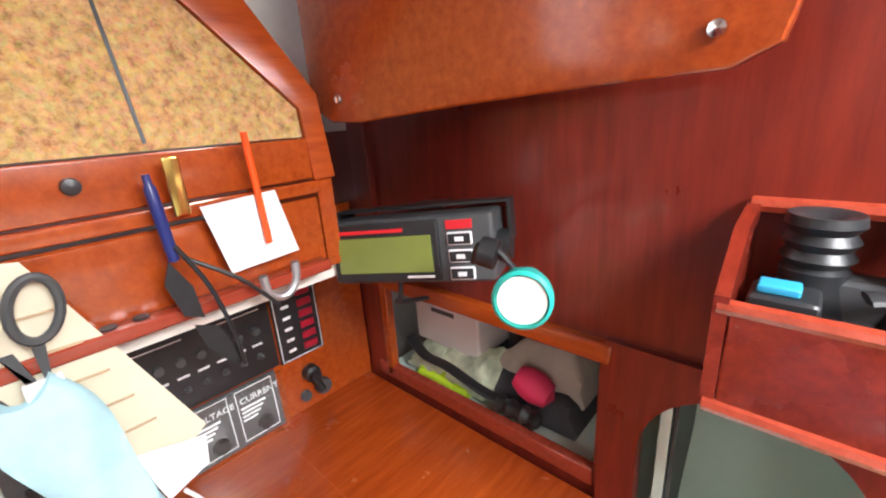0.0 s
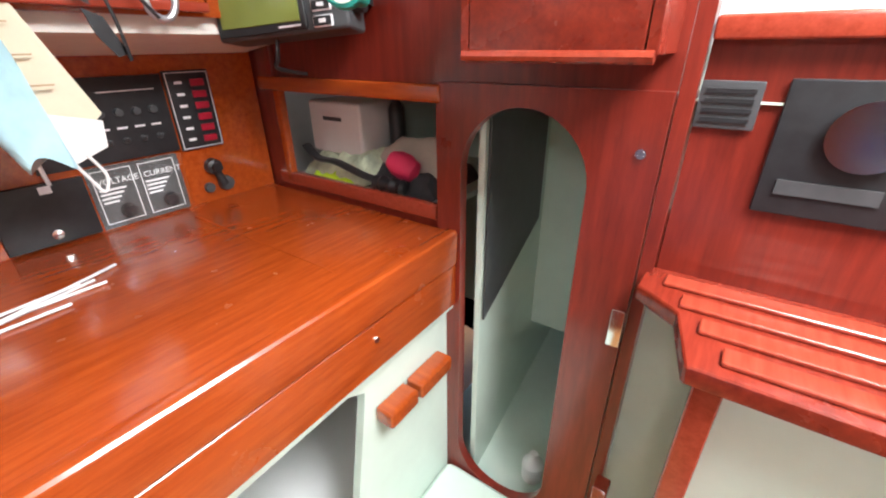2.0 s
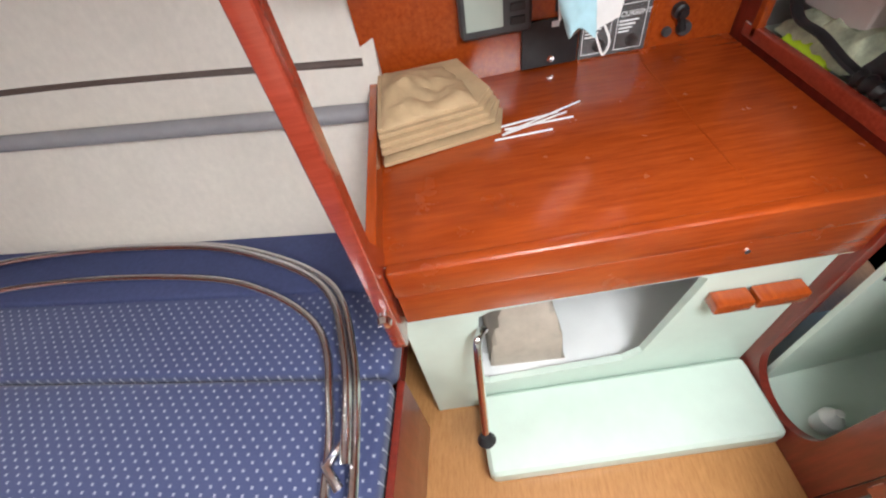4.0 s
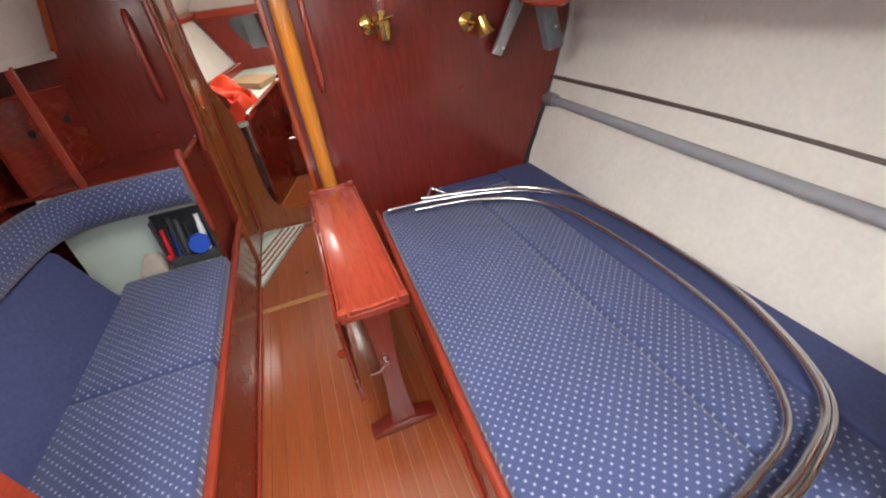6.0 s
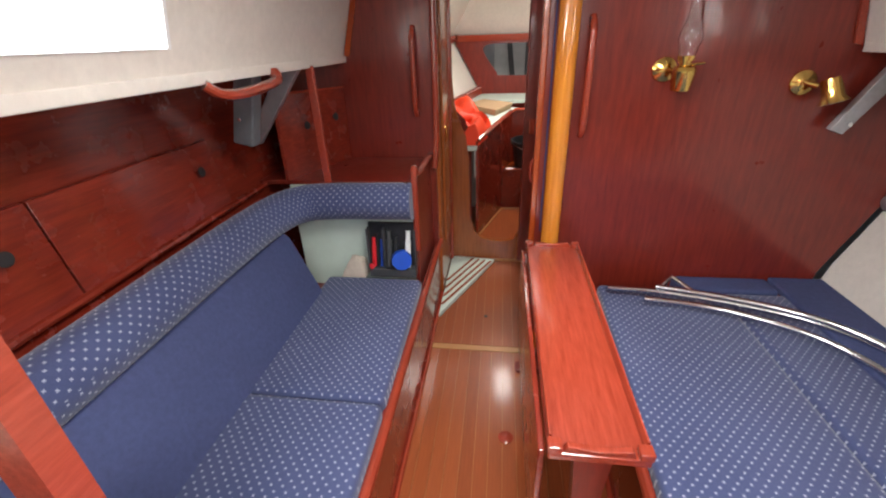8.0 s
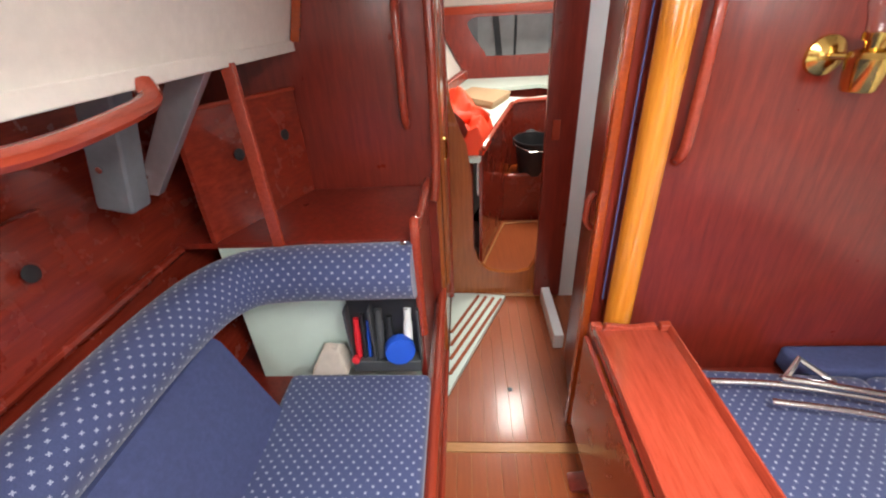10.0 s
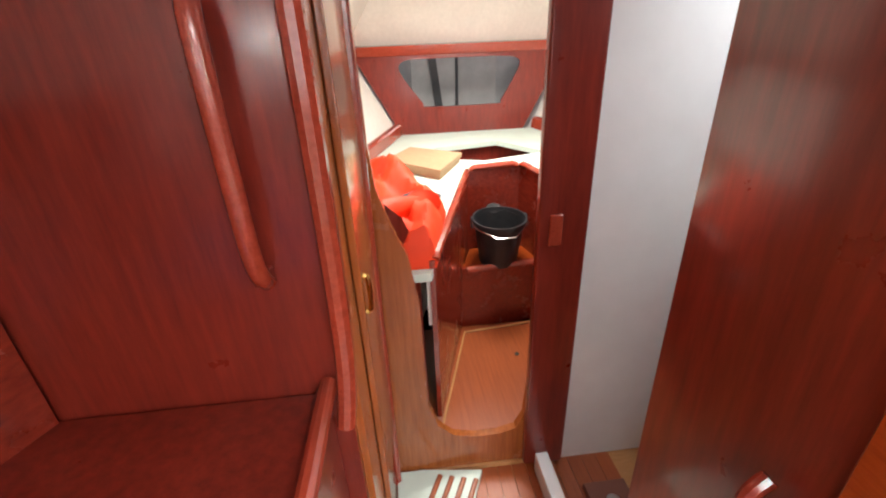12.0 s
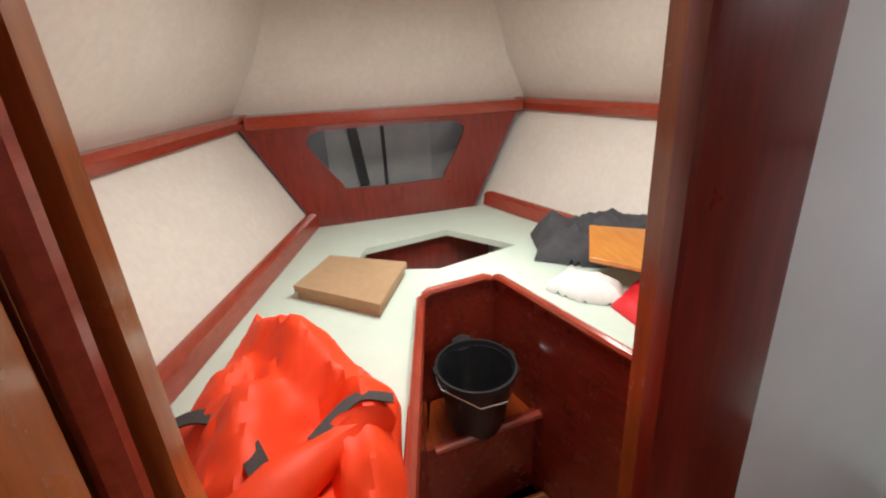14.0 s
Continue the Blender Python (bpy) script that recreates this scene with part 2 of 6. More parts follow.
def smooth_path(pts, n=6, closed=False):
    pts = [Vector(p) for p in pts]
    out, k = [], len(pts)
    for i in range(k if closed else k - 1):
        p = [pts[(i + j) % k] if closed else pts[max(0, min(k - 1, i + j))] for j in (-1, 0, 1, 2)]
        for s in range(n):
            t = s / n
            out.append(0.5 * (2 * p[1] + (p[2] - p[0]) * t + (2 * p[0] - 5 * p[1] + 4 * p[2] - p[3]) * t * t + (3 * p[1] - p[0] - 3 * p[2] + p[3]) * t ** 3))
    return out if closed else out + [pts[-1]]


def tube(pts, r, n=10, bm=None, flat=1.0, closed=False, mapped=False):
    """A round bar along a line; r may be a list. flat squeezes it upwards."""
    bm = bm or bmesh.new()
    pts = [Vector(p) for p in pts]
    k, rings, side = len(pts), [], None
    for i, p in enumerate(pts):
        a, b = (pts[i - 1], pts[(i + 1) % k]) if closed else (pts[max(0, i - 1)], pts[min(k - 1, i + 1)])
        d = (b - a).normalized()
        if side is None:
            side = d.orthogonal() if abs(d.z) > 0.9 else d.cross(Vector((0, 0, 1)))
        side = (side - d * side.dot(d)).normalized()
        up = side.cross(d)
        rr = r[i] if isinstance(r, (list, tuple)) else r
        rings.append([bm.verts.new(p + side * math.cos(2 * math.pi * j / n) * rr + up * math.sin(2 * math.pi * j / n) * rr * flat) for j in range(n)])
    for i in range(k if closed else k - 1):
        A, B = rings[i], rings[(i + 1) % k]
        for j in range(n):
            f = bm.faces.new((A[j], A[(j + 1) % n], B[(j + 1) % n], B[j]))
            if mapped:
                lay = bm.loops.layers.uv.verify()
                girth = 2 * math.pi * r / n
                run = sum((pts[q + 1] - pts[q]).length for q in range(i))
                step = (pts[(i + 1) % k] - pts[i]).length
                for lp, uv in zip(f.loops, ((run, j), (run, j + 1), (run + step, j + 1), (run + step, j))):
                    lp[lay].uv = (uv[0], uv[1] * girth)
    if not closed:
        bm.faces.new(rings[0][::-1])
        bm.faces.new(rings[-1])
    bmesh.ops.recalc_face_normals(bm, faces=bm.faces)
    return bm


def lathe(profile, at, axis=(0, 0, 1), n=28, bm=None):
    """Turned shape: (radius, height) pairs round an axis."""
    bm = bm or bmesh.new()
    q = Vector((0, 0, 1)).rotation_difference(Vector(axis))
    at, rings = Vector(at), []
    for r, h in profile:
        rings.append([bm.verts.new(at + q @ Vector((math.cos(2 * math.pi * j / n) * max(r, 1e-4), math.sin(2 * math.pi * j / n) * max(r, 1e-4), h))) for j in range(n)])
    fs = []
    for A, B in zip(rings, rings[1:]):
        fs += [bm.faces.new((A[j], A[(j + 1) % n], B[(j + 1) % n], B[j])) for j in range(n)]
    fs += [bm.faces.new(rings[0][::-1]), bm.faces.new(rings[-1])]
    bmesh.ops.recalc_face_normals(bm, faces=fs)
    return bm


def sweep(section, stations, bm=None):
    """A body through cross-sections: section(s) gives a ring of points for each station s."""
    bm = bm or bmesh.new()
    rings = [[bm.verts.new(p) for p in section(s)] for s in stations]
    for A, B in zip(rings, rings[1:]):
        for j in range(len(A)):
            k = (j + 1) % len(A)
            bm.faces.new((A[j], A[k], B[k], B[j]))
    bm.faces.new(rings[0][::-1])
    bm.faces.new(rings[-1])
    bmesh.ops.recalc_face_normals(bm, faces=bm.faces)
    return bm


def crumple(outline, z0, height, rough, seed, n=26, steep=0.1):
    """A heap of cloth inside an outline: thick, folded, falling to its edge."""
    bm = bmesh.new()
    us, vs = [p[0] for p in outline], [p[1] for p in outline]

    def inside(x, y):
        best, odd, spot = 9.0, False, (x, y)
        for (ax, ay), (bx, by) in zip(outline, outline[1:] + outline[:1]):
            if (ay > y) != (by > y) and x < (bx - ax) * (y - ay) / (by - ay) + ax:
                odd = not odd
            d = Vector((bx - ax, by - ay))
            t = max(0, min(1, ((x - ax) * d.x + (y - ay) * d.y) / max(d.length_squared, 1e-9)))
            near = math.hypot(x - ax - t * d.x, y - ay - t * d.y)
            if near < best:
                best, spot = near, (ax + t * d.x, ay + t * d.y)
        return (best if odd else -best), spot
    grid = {}
    cell = max((max(us) - min(us)) / n, (max(vs) - min(vs)) / n) * 1.05
    for i in range(n + 1):
        for j in range(n + 1):
            x, y = min(us) + (max(us) - min(us)) * i / n, min(vs) + (max(vs) - min(vs)) * j / n
            e, spot = inside(x, y)
            if e < -cell:
                continue
            if e < 0:
                x, y = spot
            k = max(0.0, min(1.0, e / steep)) ** 0.5
            f = noise.noise((x * 9 + seed, y * 9, seed)) + 0.55 * abs(noise.noise((x * 21, y * 17 + seed, 2))) + 0.3 * noise.noise((x * 45, y * 40, seed))
            zz = z0(x, y) if callable(z0) else z0
            h = height(x, y) if callable(height) else height
            grid[i, j] = bm.verts.new((x, y, zz + k * (h + rough * f) + 0.003))
    for (i, j) in list(grid):
        q = [(i, j), (i + 1, j), (i + 1, j + 1), (i, j + 1)]
        if all(c in grid for c in q):
            bm.faces.new([grid[c] for c in q])
    ext = bmesh.ops.extrude_face_region(bm, geom=list(bm.faces))
    for g in ext["geom"]:
        if isinstance(g, bmesh.types.BMVert):
            g.co.z -= 0.006
    bmesh.ops.recalc_face_normals(bm, faces=bm.faces)
    return bm


# ---- object tools ----
BASE = {}


def mesh_of(name, bm, mat):
    me = bpy.data.meshes.new(name)
    bm.normal_update()
    bm.to_mesh(me)
    bm.free()
    for p in me.polygons:
        p.use_smooth = True
    me.set_sharp_from_angle(angle=0.6)
    me.materials.append(mat)
    return me


def thing(name, base, label, category, m=MB, group="", kind=""):
    ob = new(name)
    ob.empty_display_size = 0.05
    ob.matrix_world = m @ Matrix.Translation(base)
    BASE[ob.name] = Vector(base)
    return tagged(ob, label, category, group, kind)


def part(name, bm, mat, parent, label=""):
    base = BASE[parent.name]
    bmesh.ops.translate(bm, verts=bm.verts, vec=-base)
    ob = new(name, mesh_of(name, bm, mat))
    ob.parent = parent
    BASE[ob.name] = base
    return tagged(ob, label)


def solo(name, bm, mat, label, category, m=MB, group="", kind=""):
    lo = [min(v.co[i] for v in bm.verts) for i in range(3)]
    hi = [max(v.co[i] for v in bm.verts) for i in range(3)]
    base = Vector(((lo[0] + hi[0]) / 2, (lo[1] + hi[1]) / 2, lo[2]))
    bmesh.ops.translate(bm, verts=bm.verts, vec=-base)
    ob = new(name, mesh_of(name, bm, mat))
    ob.matrix_world = m @ Matrix.Translation(base)
    BASE[ob.name] = base
    return tagged(ob, label, category, group, kind)


def setting(name, bm, mat, label, category, m=MB):
    return solo(name, bm, mat, label, category, m, kind="structure")


# ================= the large structure =================
AFT, MAIN, FORE = -1.0, 2.40, 3.34
setting("floor", box((-1.7, -1.5, -0.06), (1.7, 3.36, -0.006)), PALE_WOOD, "varnished cabin sole under teak strips", "floor")
# ceiling of the coachroof with hatch openings
_hatches = [[(-0.35, -1.1, 1.9), (0.35, -1.1, 1.9), (0.35, -0.3, 1.9), (-0.35, -0.3, 1.9)],
            # unseen opening, cut only for the saloon fill lamp
            [(-0.35, 0.95, 1.9), (0.15, 0.95, 1.9), (0.15, 1.55, 1.9), (-0.35, 1.55, 1.9)],
            # assumed opening above the head, made to let its fill lamp through
            [(0.45, 2.8, 1.9), (0.75, 2.8, 1.9), (0.75, 3.1, 1.9), (0.45, 3.1, 1.9)]]
setting("ceiling", plate([(-1.2, -1.6, 1.9), (1.2, -1.6, 1.9), (1.2, 3.4, 1.9), (-1.2, 3.4, 1.9)], (0, 0, 0.04), _hatches), LINER, "white vinyl headliner of the coachroof", "ceiling")


def side_wall(s, name, v0, v1, win):
    """Cabin side above the side deck, with a long window in it."""
    a, b = (s * 1.1, 1.49), (s * 0.98, 1.91)
    at = lambda v, f: (a[0] + (b[0] - a[0]) * f, v, a[1] + (b[1] - a[1]) * f)
    hole = [at(win[0], 0.16), at(win[1], 0.16), at(win[1] - 0.02, 0.66), at(win[0] + 0.02, 0.66)]
    wall = setting(name, plate([at(v0, 0), at(v1, 0), at(v1, 1), at(v0, 1)], (s * 0.03, 0, 0), [hole]), LINER, "cream vinyl cabin side above the side deck", "wall")
    return wall, hole


for s, side in ((-1, "port"), (1, "starboard")):
    wall, hole = side_wall(s, "wall_" + side, -1.6 if s < 0 else 0.2, 3.34, (0.6, 1.52) if s < 0 else (0.85, 1.75))
    w = thing("window_" + ("1" if s < 0 else "2"), tuple(sum(h[i] for h in hole) / 4 for i in range(3)), "long cabin window bright with daylight, thin white frame", "window", kind="structure")
    c = [Vector(h) for h in hole]
    mid = sum(c, Vector()) / 4
    inner = [p + (mid - p).normalized() * 0.012 for p in c]
    part("window_frame", plate([p + Vector((-s * 0.006, 0, 0)) for p in c], (s * 0.03, 0, 0), [[p + Vector((-s * 0.006, 0, 0)) for p in inner]]), WHITE, w)
    pane = part("pane", plate([p + Vector((s * 0.012, 0, 0)) for p in inner], (s * 0.004, 0, 0)), GLASS, w)
    pane.visible_shadow = False
    setting("backdrop_" + side, plate([(s * 1.3, v, z) for v, z in ((0.2, 1.5), (2.2, 1.5), (2.2, 2.2), (0.2, 2.2))], (s * 0.01, 0, 0)), DAY, "bright overcast daylight outside the window", "backdrop")
    # side deck underside with its rounded edge
    setting("trim_deck_" + side, plate([(s * 1.12, -1.6 if s < 0 else 0.2, 1.48), (s * 1.72, -1.6 if s < 0 else 0.2, 1.5), (s * 1.72, 3.34, 1.5), (s * 1.12, 3.34, 1.48)], (0, 0, 0.03)), LINER, "white underside of the side deck", "trim")
    setting("trim_lip_" + side, plate([(s * u, -1.2 if s < 0 else 0.2, q) for u, q in ((1.085, 1.465), (1.12, 1.465), (1.135, 1.49), (1.085, 1.5))], (0, 4.08 if s < 0 else 2.18, 0), bevel=0.006), LINER, "moulded white lip below the cabin side", "trim")

# starboard hull liner and port panelling
_h = [(1.26, 0.30), (1.32, 0.55), (1.42, 0.80), (1.50, 1.05), (1.56, 1.25), (1.60, 1.505)]
setting("wall_hull_starboard", plate([(u, 0.2, z) for u, z in _h] + [(u + 0.03, 0.2, z) for u, z in _h[::-1]], (0, MAIN - 0.202, 0)), LINER, "white vinyl hull lining sloping outward above the berth", "wall")
_p = [(-1.36, 0.45), (-1.44, 0.85), (-1.5, 1.2), (-1.53, 1.505)]
setting("wall_hull_port", plate([(u, -1.2, z) for u, z in _p] + [(u - 0.03, -1.2, z) for u, z in _p[::-1]], (0, 4.1, 0)), MAHOGANY_H, "dark mahogany panelling behind the port settee", "wall")
setting("wall_aft_port", box((-1.7, -1.55, -0.05), (-0.36, -1.5, 2.0)), MAHOGANY, "dark mahogany bulkhead closing the cabin aft", "wall")
setting("wall_outer_starboard", box((1.7, -1.6, -0.05), (1.73, 3.34, 1.56)), GREY_WHITE, "inner side of the hull", "wall")
setting("wall_outer_port", box((-1.73, -1.6, -0.05), (-1.7, 3.34, 1.56)), GREY_WHITE, "inner side of the hull", "wall")

# main bulkhead, starboard side
_mb = thing("wall_main_bulkhead", (0.7, MAIN, 0), "polished red mahogany bulkhead beside the mast", "wall", kind="structure")
part("panel", plate([(-0.07, MAIN, 0), (1.24, MAIN, 0), (1.27, MAIN, 0.5), (1.5, MAIN, 1.07), (1.6, MAIN, 1.485), (1.1, MAIN, 1.495), (0.99, MAIN, 1.895), (-0.07, MAIN, 1.895)], (0, 0.02, 0)), MAHOGANY, _mb)
part("edge_trim", plate([(-0.095, MAIN - 0.008, 0.02), (-0.068, MAIN - 0.008, 0.02), (-0.068, MAIN - 0.008, 1.89), (-0.095, MAIN - 0.008, 1.89)], (0, 0.036, 0), bevel=0.006), CHERRY_Y, _mb, "orange varnished edge strip")
part("corner_trim", plate([(1.06, MAIN - 0.012, 1.495), (1.09, MAIN - 0.012, 1.485), (1.04, MAIN - 0.012, 1.7), (1.01, MAIN - 0.012, 1.88), (0.985, MAIN - 0.012, 1.88)], (0, 0.011, 0)), RED_TRIM, _mb)
# port bulkhead beyond the shelf
_pb = thing("wall_port_bulkhead", (-1.0, 2.82, 0), "polished mahogany half bulkhead with a grab rail", "wall", kind="structure")
part("panel", plate([(-0.62, 2.82, 0), (-1.45, 2.82, 0), (-1.52, 2.82, 1.2), (-1.54, 2.82, 1.485), (-1.1, 2.82, 1.495), (-0.99, 2.82, 1.895), (-0.62, 2.82, 1.895)], (0, 0.02, 0)), MAHOGANY, _pb)
part("edge_trim", tube(smooth_path([(-0.605, 2.80, 1.89), (-0.605, 2.80, 1.4), (-0.61, 2.795, 1.05), (-0.625, 2.78, 0.9)], 5), 0.018, 10), RED_TRIM, _pb)
part("corner_trim", plate([(-1.09, 2.805, 1.495), (-1.06, 2.805, 1.495), (-0.955, 2.805, 1.89), (-0.985, 2.805, 1.89)], (0, 0.014, 0)), CHERRY_Y, _pb)


def grab_rail(name, u, v, z0, z1, label):
    g = thing(name, (u, v, z0), label, "grab rail")
    part("bar", tube(smooth_path([(u, v - 0.004, z0), (u, v - 0.03, z0 + 0.03), (u, v - 0.042, z0 + 0.1), (u, v - 0.042, z1 - 0.1), (u, v - 0.03, z1 - 0.03), (u, v - 0.004, z1)], 5), 0.015, 12), RED_TRIM, g)
    for z in (z0 + 0.015, z1 - 0.015):
        part("foot", box((u - 0.014, v - 0.028, z - 0.014), (u + 0.014, v - 0.001, z + 0.014), 0.005), MAHOGANY, g)


grab_rail("grab_rail", -0.715, 2.82, 1.19, 1.62, "vertical varnished mahogany grab rail on bulkhead")
grab_rail("grab_rail", 0.10, MAIN, 1.16, 1.62, "vertical varnished mahogany grab rail beside the mast")

# doorway bulkhead to the fore cabin
_door = [(-0.58, 1.89), (-0.575, 1.3), (-0.565, 1.18), (-0.53, 1.06), (-0.49, 0.96), (-0.465, 0.8), (-0.46, 0.36), (-0.43, 0.25), (-0.37, 0.19), (-0.29, 0.17),
         (-0.2, 0.17), (-0.13, 0.19), (-0.10, 0.25), (-0.088, 0.4), (-0.085, 1.89)]
_fb = thing("wall_fore_bulkhead", (-0.3, FORE, 0), "mahogany bulkhead with a rounded doorway to the fore cabin", "wall", kind="structure")
part("panel", plate([(u, FORE, z) for u, z in [(-1.55, 0), (0.056, 0), (0.056, 1.895)] + [(-0.085, 1.895)] + _door[::-1][1:-1] + [(-0.58, 1.895), (-1.0, 1.895), (-1.1, 1.46), (-1.55, 1.46)]], (0, 0.03, 0)), LOCKER_WOOD, _fb)
part("door_jamb", box((-0.10, FORE - 0.035, 0.02), (0.055, FORE - 0.002, 1.89), 0.012), MAHOGANY, _fb)
part("sill_strip", box((-0.5, FORE - 0.012, 0.002), (-0.05, FORE - 0.002, 0.02)), PALE_WOOD, _fb)
part("latch_block", box((-0.07, FORE - 0.05, 0.98), (-0.03, FORE - 0.036, 1.08), 0.006), RED_TRIM, _fb)

# locker side along the passage, with its door
_ld = thing("locker", (-0.62, 3.12, 0), "golden mahogany hanging locker beside the passage", "locker")
part("side_panel", box((-0.64, 2.842, 0.0), (-0.605, FORE - 0.004, 1.89)), LOCKER_WOOD, _ld)
_d = part("door", box((-0.604, 2.97, 0.35), (-0.588, 3.27, 1.86), 0.004), LOCKER_WOOD, _ld)
part("handle", tube(smooth_path([(-0.588, 3.0, 1.0), (-0.578, 3.0, 1.01), (-0.578, 3.0, 1.08), (-0.588, 3.0, 1.09)], 5), 0.006, 8), BRASS, _d, "small brass pull handle")
part("edge_strip", tube([(-0.598, 3.3, 0.02), (-0.585, 3.3, 1.88)], 0.014, 10), RED_TRIM, _ld)
# curved low guard behind the doorway
solo("lee_board", plate([(-0.575, FORE + 0.032, z) for z in (0.17, 1.13)] + [(-0.55, FORE + 0.05, 1.12), (-0.50, FORE + 0.08, 1.06), (-0.47, FORE + 0.10, 0.98), (-0.455, FORE + 0.11, 0.86), (-0.455, FORE + 0.11, 0.17)], (-0.02, 0.02, 0)), MAHOGANY, "curved dark mahogany board beside the doorway", "board")

# head compartment
setting("wall_head_forward", box((0.058, FORE - 0.006, 0), (1.4, FORE + 0.028, 1.895)), WHITE, "white gelcoat wall of the head compartment", "wall")
setting("wall_head_side", plate([(0.98, MAIN + 0.022, 0), (0.98, FORE - 0.003, 0), (1.2, FORE - 0.003, 1.44), (1.2, MAIN + 0.022, 1.44)], (0.03, 0, 0)), WHITE, "white gelcoat outer wall of the head", "wall")
_hp = thing("door_1", (-0.02, 2.66, 0), "dark mahogany sliding door panel of the head, half open", "door", kind="structure")
part("door_panel", plate([(-0.07, MAIN + 0.03, 0.03), (-0.02, 2.80, 0.03), (-0.02, 2.80, 1.88), (-0.07, MAIN + 0.03, 1.88)], (0.022, 0, 0), bevel=0.003), MAHOGANY, _hp)
part("door_handle", tube(smooth_path([(-0.075, MAIN + 0.1, 0.9), (-0.095, MAIN + 0.1, 0.93), (-0.095, MAIN + 0.1, 1.0), (-0.075, MAIN + 0.1, 1.03)], 5), 0.011, 10), RED_TRIM, _hp, "red varnished wooden pull")
solo("head_sill", box((-0.06, 2.87, 0.0), (-0.01, FORE - 0.04, 0.09), 0.006), WHITE, "white moulded sill of the head compartment", "sill")
_hc = thing("head_counter", (0.75, 3.1, 0), "pale green moulded counter with brown laminate panel", "counter")
part("counter", box((0.5, 2.95, 0.0), (0.975, FORE - 0.005, 0.86), 0.02), GREEN, _hc)
part("panel", plate([(0.495, 3.0 + 0.12 * math.cos(a) * (1.1 if abs(math.cos(a)) > 0.7 else 1), 0.58 + 0.16 * math.sin(a)) for a in [math.pi * i / 12 for i in range(24)]], (-0.006, 0, 0)), BROWN_LAMINATE, _hc, "brown laminate locker panel")
_dr = thing("floor_valve", (0.18, 3.08, 0.02), "dark sea-valve fitting on small brown base", "valve")
part("base", box((0.1, 2.98, 0.0), (0.26, 3.2, 0.02), 0.004), BROWN_LAMINATE, _dr)
part("cap", lathe([(0.0, 0.0), (0.04, 0), (0.04, 0.02), (0.028, 0.035), (0.025, 0.05), (0, 0.055)], (0.16, 3.09, 0.02)), STEEL, _dr)

# ================= fore cabin =================
FL = 0.17
setting("floor_fore", plate([(-0.5, FORE + 0.031, FL), (0.4, FORE + 0.031, FL), (0.4, 4.06, FL), (-0.5, 4.06, FL)], (0, 0, -0.03)), SOLE, "raised teak sole of the fore cabin", "floor")
solo("sole_border", tube([(-0.41, 3.40, FL + 0.003), (-0.225, 4.005, FL + 0.003), (0.205, 4.045, FL + 0.003)], 0.006, 6), PALE_WOOD, "pale inlaid border of the fore sole", "trim", kind="structure")
solo("finger_hole", lathe([(0, 0), (0.012, 0), (0.012, 0.003), (0, 0.003)], (0.0, 3.79, FL + 0.001)), BLACK, "small dark finger hole in the sole", "hole")


_before = set(bpy.data.objects)


def vhull(v, z):
    """Half breadth of the fore cabin at a station and height."""
    f = max(0.0, min(1.0, (v - 3.34) / 2.0))
    return (1.12 - 0.68 * f) + (z - 0.87) * (0.5 + 0.1 * f)


for s, side in ((-1, "port"), (1, "starboard")):
    st = [3.372, 3.8, 4.3, 4.8, 5.2, 5.42]
    bm = bmesh.new()
    rows = [[bm.verts.new((s * vhull(v, z) - 0.06 * (s > 0) * 0, v, z)) for z in (0.1, 0.87, 1.12, 1.4)] for v in st]
    for A, B in zip(rows, rows[1:]):
        for j in range(3):
            bm.faces.new((A[j], A[j + 1], B[j + 1], B[j]))
    setting("wall_fore_" + side, bm, LINER, "white vinyl hull lining of the fore cabin", "wall")
    # upper lining between beam shelf and deck
    bm = bmesh.new()
    rows = [[bm.verts.new((s * u, v, z)) for u, z in ((vhull(v, 1.4) + 0.01, 1.43), (vhull(v, 1.4) * 0.80, 1.66), (vhull(v, 1.4) * 0.62, 1.94))] for v in st]
    for A, B in zip(rows, rows[1:]):
        for j in range(2):
            bm.faces.new((A[j], A[j + 1], B[j + 1], B[j]))
    setting("wall_fore_upper_" + side, bm, LINER, "cream upper lining of the fore cabin", "wall")
    solo("beam_shelf", sweep(lambda v: [(s * (vhull(v, 1.4) - d), v, z) for d, z in ((0.005, 1.375), (0.05, 1.375), (0.06, 1.41), (0.05, 1.435), (-0.02, 1.435))], st), RED_TRIM, "long mahogany beam shelf along the fore cabin", "beam shelf", kind="structure")
    solo("berth_cleat", sweep(lambda v: [(s * (vhull(v, 0.88) - d), v, z) for d, z in ((0.0, 0.872), (0.035, 0.872), (0.028, 0.935), (0.012, 0.945), (-0.02, 0.945))], [3.4, 3.8, 4.3, 4.8, 5.2]), RED_TRIM, "mahogany cleat along the edge of the vee berth", "trim", kind="structure")
setting("ceiling_fore", plate([(-1.1, 3.372, 1.93), (1.1, 3.372, 1.93), (0.7, 5.5, 1.93), (-0.7, 5.5, 1.93)], (0, 0, 0.03), [[(-0.22, 3.83, 1.93), (0.22, 3.83, 1.93), (0.22, 4.27, 1.93), (-0.22, 4.27, 1.93)]]), LINER, "cream headliner of the fore cabin", "ceiling")
setting("wall_fore_end_upper", plate([(-0.98, 5.36, 1.43), (0.98, 5.36, 1.43), (0.66, 5.2, 1.94), (-0.66, 5.2, 1.94)], (0, 0.03, 0)), LINER, "cream lining across the bow", "wall")
